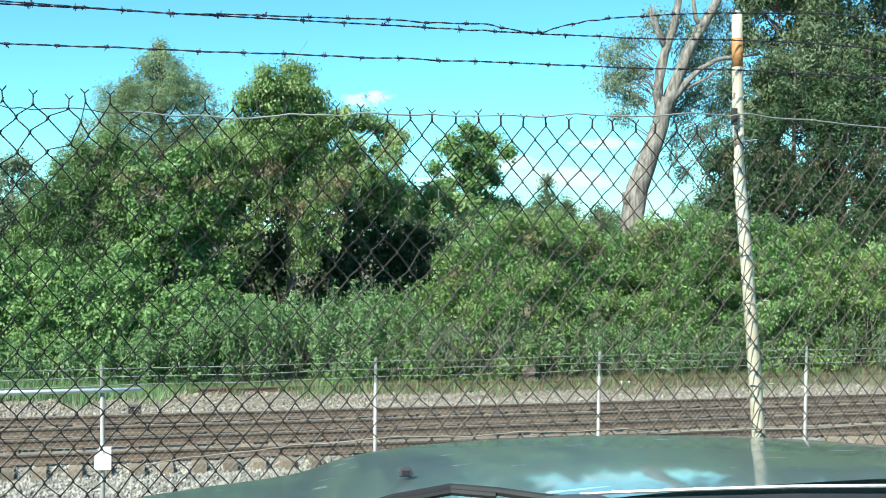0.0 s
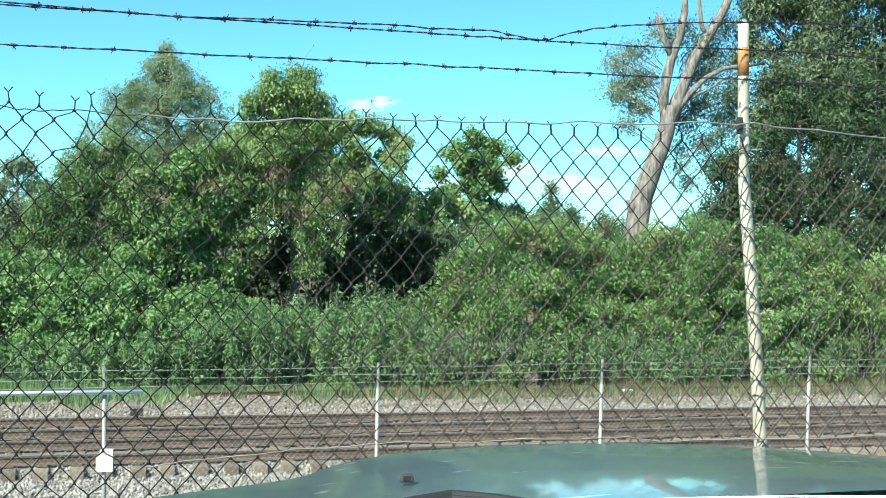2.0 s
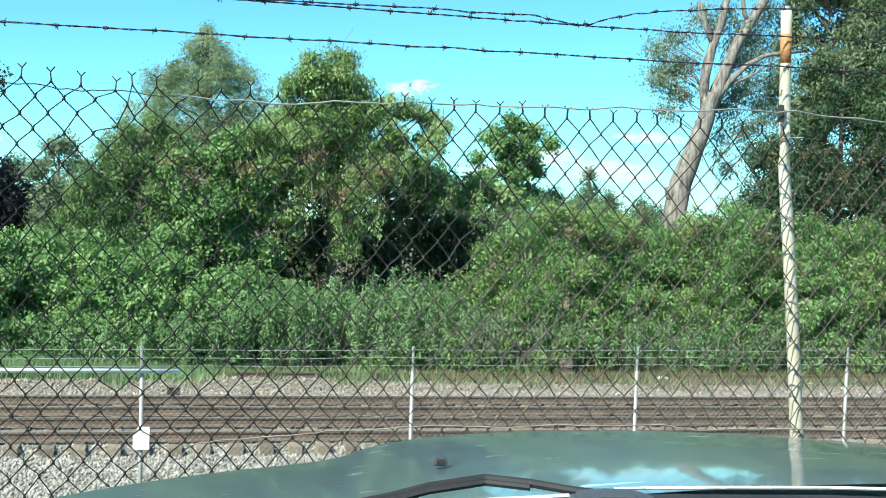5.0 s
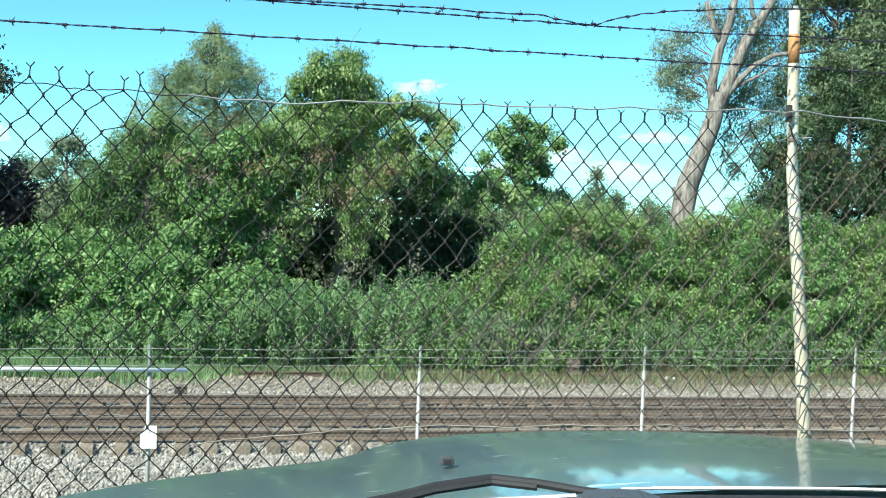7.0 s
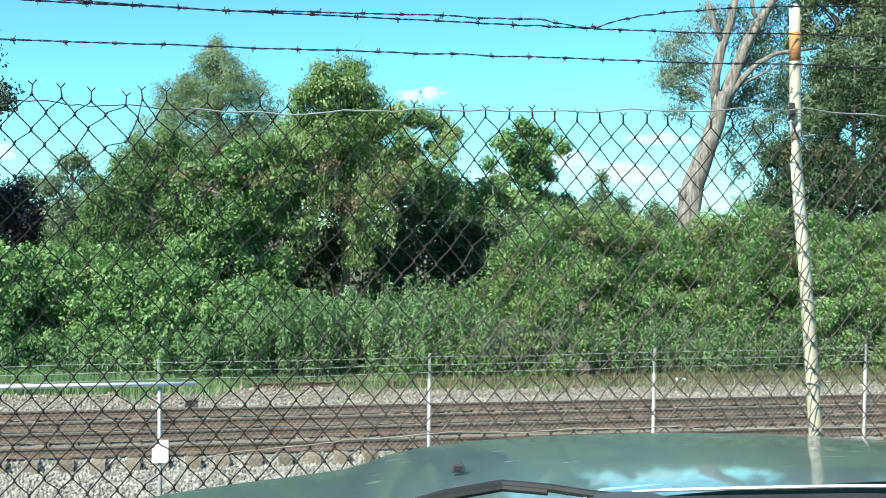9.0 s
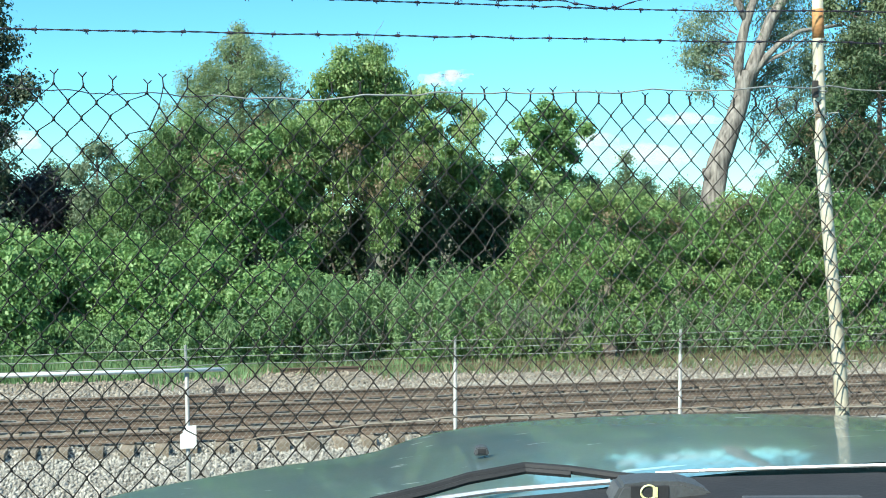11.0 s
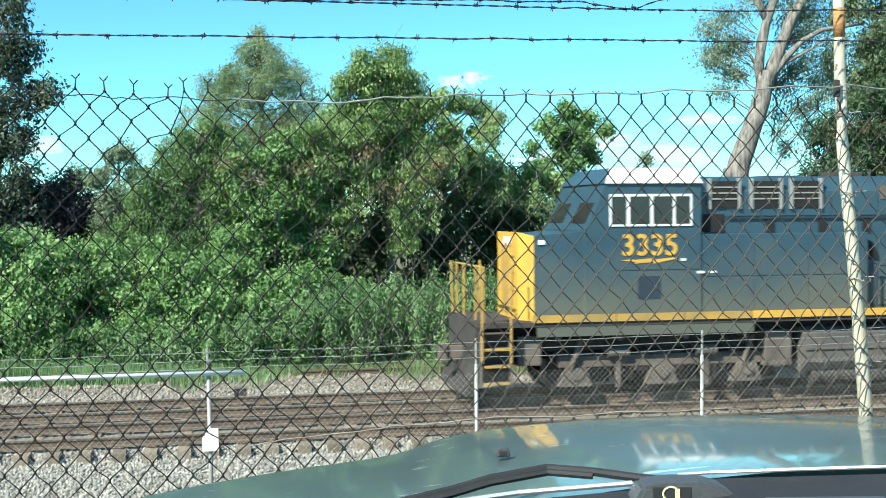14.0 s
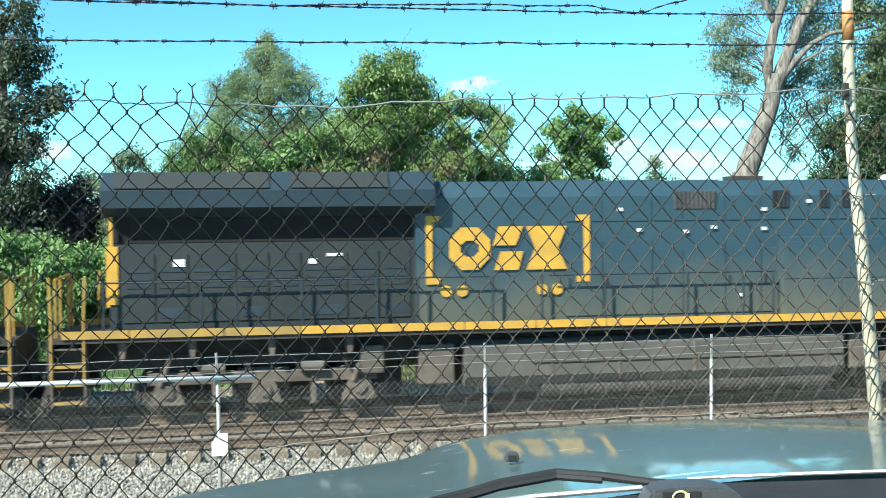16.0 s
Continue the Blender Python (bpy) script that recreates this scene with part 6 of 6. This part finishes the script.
    hood = part("engine_hood", section_prism(bmesh.new(), hood_sec, *q), M["blue"], L)
    cabinet = part("equipment_cabinet", box(bmesh.new(), *bx(3.47, 7.15, -1.52, -1.27, 1.62, 3.32), bevel=0.02), M["blue"], L, "dust-covered equipment cabinet behind the cab")
    for a, b in ((3.55, 4.6), (4.65, 5.8), (5.85, 7.08)):
        part("cabinet_door", box(bmesh.new(), *bx(a, b, -1.533, -1.52, 1.72, 2.42), bevel=0.004), M["blue"], cabinet)
        part("cabinet_door", box(bmesh.new(), *bx(a, b, -1.533, -1.52, 2.46, 3.22), bevel=0.004), M["blue"], cabinet)
    part("sticker", boxes(bx(3.62, 3.78, -1.54, -1.53, 2.52, 2.57)), M["sticker"], cabinet)
    # shade of the gap behind the cab, put in as a near-black slab
    part("gap_shade", boxes(bx(3.46, 4.05, -1.31, -1.26, 3.35, 3.72)), M["grille"], hood)
    a = 4.1
    k = 0
    while a < 12.0:
        w = (0.78, 0.92, 0.66, 1.05)[k % 4]
        if a + w > 12.1:
            break
        d = part("hood_door", box(bmesh.new(), *bx(a + 0.015, a + w - 0.015, -1.302, -1.28, 1.78, 3.30 if k % 3 else 3.1), bevel=0.006), M["blue"], hood)
        part("latch", boxes(bx(a + w - 0.10, a + w - 0.06, -1.32, -1.302, 2.4, 2.54)), M["blue_dark"], d)
        part("upper_panel", box(bmesh.new(), *bx(a + 0.02, a + w - 0.02, -1.298, -1.28, 3.68, 4.14), bevel=0.006), M["blue"], hood)
        a += w
        k += 1
    if not second:
        for a in (3.74, 4.66, 5.55):
            gr = part("brake_grid", boxes(bx(a, a + 0.60, -1.33, -1.27, 3.86, 4.40)), M["grille"], hood, "framed dark brake grid")
            for b in (a - 0.05, a + 0.60):
                part("grid_frame", boxes(bx(b, b + 0.06, -1.36, -1.28, 3.82, 4.46)), M["galv"], gr)
            for z in (4.02, 4.14, 4.26):
                part("grid_bar", boxes(bx(a, a + 0.6, -1.345, -1.33, z, z + 0.028)), M["radiator"], gr)
        for a in (4.98, 6.15, 7.15):
            part("air_vent", boxes(bx(a, a + 0.17, -1.315, -1.28, 3.33, 3.62)), M["grille"], hood)
        part("conduit", boxes(bx(4.1, 8.0, -1.33, -1.30, 3.62, 3.655)), M["blue_dark"], hood)
        part("exhaust_panel", boxes(bx(7.55, 8.0, -1.315, -1.27, 4.02, 4.30)), M["under"], hood)
        part("intake", plate([(7.3, 2.75), (7.5, 2.75), (7.5, 2.85), (7.38, 3.1), (7.3, 3.15)], -1.33, -1.29), M["grille"], hood)
        spots = ((7.95, 3.28), (8.3, 2.66), (9.0, 2.1), (11.7, 2.2), (4.5, 2.5))
    else:
        for a, w in ((8.5, 0.9), (6.9, 0.35), (6.0, 0.2), (5.5, 0.2)):
            part("louvre", boxes(bx(a, a + w, -1.315, -1.27, 3.92, 4.28)), M["under"] if w > 0.5 else M["grille"], hood)
            for i in range(int(w / 0.09)):
                part("louvre_slat", boxes(bx(a + 0.02 + i * 0.09, a + 0.06 + i * 0.09, -1.33, -1.30, 3.93, 4.27)), M["blue_dark"], hood)
        spots = ((10.1, 3.46), (8.5, 3.5), (10.5, 3.88), (6.4, 4.02), (7.4, 3.86), (9.1, 3.42), (7.4, 3.46), (7.9, 2.1))
    for a, z in spots:
        part("sticker", boxes(bx(a, a + 0.11, -1.325, -1.30, z, z + 0.07)), M["sticker"], hood)
    for a in (5.2, 8.2, 9.4, 10.9):
        part("roof_hatch", box(bmesh.new(), *bx(a, a + 0.8, -0.7, 0.7, 4.49, 4.53), bevel=0.01), M["blue"], hood)
    part("exhaust_stack", box(bmesh.new(), *bx(7.0, 7.7, -0.3, 0.3, 4.49, 4.62), bevel=0.02), M["under_dark"], hood)
    # shapes of the emblem: two square brackets, three bold blocks, dots
    ex = 9.30 if not second else 6.05
    span = 3.35
    em = part("emblem_bracket", boxes((ex, ex + 0.13, -1.316, -1.303, 2.47, 3.82), (ex + 0.13, ex + 0.28, -1.316, -1.303, 3.70, 3.82), (ex + 0.13, ex + 0.28, -1.316, -1.303, 2.47, 2.59)), M["yellow"], hood)
    if second:
        part("emblem_bracket", boxes((ex + span - 0.13, ex + span, -1.316, -1.303, 2.47, 3.82), (ex + span - 0.28, ex + span - 0.13, -1.316, -1.303, 3.70, 3.82), (ex + span - 0.28, ex + span - 0.13, -1.316, -1.303, 2.47, 2.59)), M["yellow"], hood)
    e = ex + 0.45
    y0, y1 = -1.318, -1.303
    # first block: bold eight-sided ring
    ro, n = 0.43, 8
    ring = bmesh.new()
    for i in range(n):
        a0, a1 = (2 * math.pi * (i + 0.5) / n, 2 * math.pi * (i + 1.5) / n)
        quad = [(e + 0.43 + ro * 1.04 * math.cos(a0), 3.165 + ro * 1.06 * math.sin(a0)), (e + 0.43 + ro * 1.04 * math.cos(a1), 3.165 + ro * 1.06 * math.sin(a1)), (e + 0.43 + 0.2 * math.cos(a1), 3.165 + 0.17 * math.sin(a1)), (e + 0.43 + 0.2 * math.cos(a0), 3.165 + 0.17 * math.sin(a0))]
        prism(ring, quad, y0, y1)
    bmesh.ops.remove_doubles(ring, verts=ring.verts[:], dist=0.001)
    part("emblem_block", ring, M["yellow"], hood)
    part("emblem_block", plate([(e + 0.90, 3.22), (e + 1.36, 3.22), (e + 1.52, 3.60), (e + 1.02, 3.60)], y0, y1), M["yellow"], hood)
    part("emblem_block", plate([(e + 0.92, 2.73), (e + 1.42, 2.73), (e + 1.52, 3.10), (e + 1.06, 3.10)], y0, y1), M["yellow"], hood)
    part("emblem_block", plate([(e + 1.58, 2.73), (e + 2.42, 2.73), (e + 2.24, 3.165), (e + 2.42, 3.60), (e + 1.58, 3.60), (e + 1.76, 3.165)], y0, y1), M["yellow"], hood)
    for dx in (0.40, 0.72, 2.35, 2.66):
        part("emblem_dot", plate(disc(ex + dx, 2.33, 0.115), y0, y1), M["yellow"], hood)
    # bay, its recess shade put in as a near-black slab, and the radiator end
    if not second:
        part("bay", boxes(bx(12.2, 13.25, -1.31, -1.26, 1.74, 3.86)), M["grille"], hood)
        part("bay_panel", boxes(bx(12.3, 12.7, -1.325, -1.31, 2.0, 2.7)), M["tank"], hood)
    for a in (12.2, 12.75, 13.22) if not second else ():
        part("bay_frame", boxes(bx(a, a + 0.05, -1.33, -1.28, 1.74, 3.9)), M["blue_dark"], hood)
    # the second unit's radiator end has darker blue-greys
    q = X(RS, END)
    rad = part("radiator_body", section_prism(bmesh.new(), [(-1.28, 1.6), (-1.28, 3.32), (-1.15, 3.34), (-1.15, 3.86), (1.15, 3.86), (1.15, 3.34), (1.28, 3.32), (1.28, 1.6)], *q), M["grey_blue_dark"] if second else M["blue_dirty"], L, "dull lower flank of the radiator end, dusty on the leading unit")
    part("intake_screen", boxes(bx(RS + 0.05, END - 0.05, -1.16, -1.145, 3.36, 3.85)), M["grille"], rad)
    q = X(RS - 0.35, END + 0.12)
    wing = part("radiator_wing", section_prism(bmesh.new(), [(-1.22, 3.84), (-1.58, 4.02), (-1.60, 4.34), (-1.20, 4.70), (1.20, 4.70), (1.60, 4.34), (1.58, 4.02), (1.22, 3.84)], *q), M["blue_deep"] if second else M["blue"], L, "flared radiator wings")
    for a, b in ((RS + 0.55, RS + 2.45), (RS + 2.85, END - 0.12)):
        bm = bmesh.new()
        pts = [(x_(a), -1.585, 4.37), (x_(b), -1.585, 4.37), (x_(b), -1.24, 4.68), (x_(a), -1.24, 4.68)]
        off = Vector((0, -0.66, 0.75)) * 0.025
        lo = [bm.verts.new(p) for p in pts]
        hi = [bm.verts.new(Vector(p) + off) for p in pts]
        bm.faces.new(lo)
        bm.faces.new(hi)
        for i in range(4):
            bm.faces.new((lo[i], lo[(i + 1) % 4], hi[(i + 1) % 4], hi[i]))
        bmesh.ops.recalc_face_normals(bm, faces=bm.faces)
        part("radiator_core", bm, M["radiator"] if not second else M["grey_blue_dark"], wing, "sloping radiator panel")
    # doors, vents and stickers on the radiator end
    a = RS + 0.1
    k = 0
    while a < END - 0.5:
        w = (0.62, 0.62, 0.9)[k % 3]
        d = part("side_door", box(bmesh.new(), *bx(a + 0.015, a + w - 0.015, -1.303, -1.28, 1.85, 3.16), bevel=0.006), M["grey_blue_dark"] if second else M["blue_dirty"], rad)
        if second:
            for z in (2.35, 2.5, 2.65, 2.8):
                part("door_slat", boxes(bx(a + 0.08, a + w - 0.08, -1.315, -1.30, z, z + 0.06)), M["blue_dark"], d)
        if k % 2 == 0:
            part("door_vent", boxes(bx(a + 0.1, a + w - 0.1, -1.312, -1.30, 1.93, 2.12)), M["blue_dark"], d)
        a += w
        k += 1
    for a, z, w, h in ((13.85, 2.55, 0.18, 0.12), (14.75, 2.68, 0.26, 0.06), (15.6, 3.05, 0.24, 0.1), (17.55, 2.8, 0.34, 0.3), (18.5, 3.18, 0.16, 0.05)) if not second else ((END - 4.4, 3.06, 0.3, 0.06), (END - 3.9, 2.92, 0.16, 0.1), (END - 1.4, 2.9, 0.22, 0.14)):
        part("sticker", boxes(bx(a, a + w, -1.322, -1.30, z, z + h)), M["sticker"], rad)
    if not second:
        part("emblem_plate", plate(disc(17.85, 2.6, 0.2, 18), -1.318, -1.302), M["radiator"], rad)
    if second:
        end = part("end_panel", boxes((-0.06, 0.0, -1.28, 1.28, 2.15, 3.30), (-0.05, 0.0, 0.75, 1.28, 3.30, 3.86)), M["yellow"], L, "yellow end panel")
        part("corner_panel", boxes((0.0, 0.16, -1.31, -1.28, 2.2, 3.3), (0.0, 0.07, -1.31, -1.28, 3.3, 3.86)), M["yellow"], end)
    else:
        part("end_panel", boxes((END, END + 0.05, -1.28, 1.28, 2.15, 3.55)), M["yellow"], L, "yellow end panel")
    # handrails
    hr = part("handrail", tube(bmesh.new(), [(x_(7.3), -1.49, 2.62), (x_(12.1), -1.49, 2.62)], 0.018, 6), M["blue_dark"], L)
    part("handrail", tube(bmesh.new(), [(x_(13.3), -1.49, 2.62), (x_(END + 0.33), -1.49, 2.62)], 0.018, 6), M["blue_dark"], L)
    for i, a in enumerate((8.0, 9.2, 10.95, 12.25, 13.25, 14.75, 15.55, 17.0, 18.25, 18.9, END + 0.1, 7.35)):
        part("stanchion", tube(bmesh.new(), [(x_(a), -1.5, 1.6), (x_(a), -1.5, 2.64)], 0.026, 6), M["blue_dark"], L)
    for i, a in enumerate((4.4, 6.0, 7.6, 9.2, 10.8, 12.4, 14.0, 15.6, 17.2, 18.8)):
        part("stanchion", tube(bmesh.new(), [(x_(a), 1.5, 1.6), (x_(a), 1.5, 2.64)], 0.026, 6), M["blue_dark"], L)
    # underneath
    tank = part("fuel_tank", section_prism(bmesh.new(), [(-1.25, 0.42), (-1.42, 0.62), (-1.42, 1.22), (-1.2, 1.34), (1.2, 1.34), (1.42, 1.22), (1.42, 0.62), (1.25, 0.42)], *X(5.75, 12.5 if not second else 13.8)), M["tank"], L, "dusty grey fuel tank")
    part("tank_rib", boxes(bx(5.8, 12.45, -1.45, -1.41, 0.88, 0.92)), M["under"], tank)
    for a in (6.1, 7.4, 9.0, 10.6, 12.0):
        part("tank_strap", boxes(bx(a, a + 0.06, -1.44, -1.41, 0.6, 1.24)), M["under"], tank)
    for a, w, z0, z1 in ((4.95, 0.6, 0.55, 1.3), (12.75 if not second else 14.0, 0.7, 0.5, 1.28), (-0.35, 0.5, 0.7, 1.3), (END - 5.2, 0.45, 0.75, 1.3)):
        part("under_box", box(bmesh.new(), *bx(a, a + w, -1.3, -0.7, z0, z1), bevel=0.03), M["under"], L)
    for a in (0.4, 1.7, 3.1, 4.4, END - 4.6, END - 3.1, END - 1.6, END - 0.3):
        part("frame_gusset", plate(out([(a, 1.5), (a + 0.16, 1.5), (a + 0.12, 1.18), (a + 0.04, 1.18)]), -1.42, -0.95), M["under"], L)
    part("air_reservoir", tube(bmesh.new(), [(x_(6.0), -1.2, 0.30), (x_(12.2), -1.2, 0.30)], 0.14, 12), M["under_dark"], L)
    build_truck(L, x_(2.75))
    build_truck(L, x_(END - 2.87))
    for lo_, hi_ in ((-1.15, -0.50), (END + 0.43, END + 1.08)):
        q = X(lo_, hi_)
        build_steps(L, q[0], q[1], (q[0] + q[1]) / 2)
    for a, s in ((-1.22, -1), (END + 1.15, 1)):
        e0, e1 = sorted((x_(a), x_(a + 0.08 * s * -1)))
        p = part("pilot", boxes((e0, e1, -1.4, 1.4, 0.55, 1.52)), M["under_dark"], L)
        xx = x_(a)
        dirn = -1 if xx < 9 else 1
        part("plow", plate([(xx, 0.75), (xx + dirn * 0.22, 0.14), (xx, 0.14)], -1.35, 1.35), M["under_dark"], p)
        cp = part("coupler", boxes((min(xx, xx + dirn * 0.42), max(xx, xx + dirn * 0.42), -0.11, 0.11, 0.78, 1.02), (min(xx + dirn * 0.36, xx + dirn * 0.5), max(xx + dirn * 0.36, xx + dirn * 0.5), -0.18, 0.16, 0.72, 1.06)), M["under"], p)
        rail_y = [(-1.35, 2.7), (-0.5, 2.7), (0.5, 2.7), (1.35, 2.7)]
        er = part("end_rail", tube(bmesh.new(), [(xx - dirn * 0.17, y, z) for y, z in rail_y], 0.022, 6), M["yellow_dirty"], L)
        for y in (-1.35, -0.6, 0.6, 1.35):
            part("end_post", tube(bmesh.new(), [(xx - dirn * 0.17, y, 1.58), (xx - dirn * 0.17, y, 2.72)], 0.024, 6), M["yellow_dirty"], er)
        for y in (-0.5, 0.35, 0.75):
            part("hose", tube(bmesh.new(), [(xx + dirn * 0.03, y, 1.0), (xx + dirn * 0.16, y, 0.7), (xx + dirn * 0.28, y - 0.05, 0.55)], 0.025, 6), M["under_dark"], p)
    return L


def motions():
    def at(x):
        return pose(x, FAR_Y, RAIL_Z)
    rows = [(0.0, 223.3), (10.0, 68.4), (13.7, 11.04), (14.0, 6.39), (14.3, 1.76), (14.5, -1.30), (14.8, -5.82), (15.2, -11.84), (15.6, -17.88), (16.0, -23.93)]
    walk(LOCO_A, [(t, at(x)) for t, x in rows])
    walk(LOCO_B, [(t, at(x + 21.9)) for t, x in rows])


LOCO_A = build_locomotive("locomotive", "dark blue freight locomotive with yellow nose and glare-white cab roof", False)
LOCO_B = build_locomotive("locomotive", "dark blue freight locomotive running long end first", True)
motions()
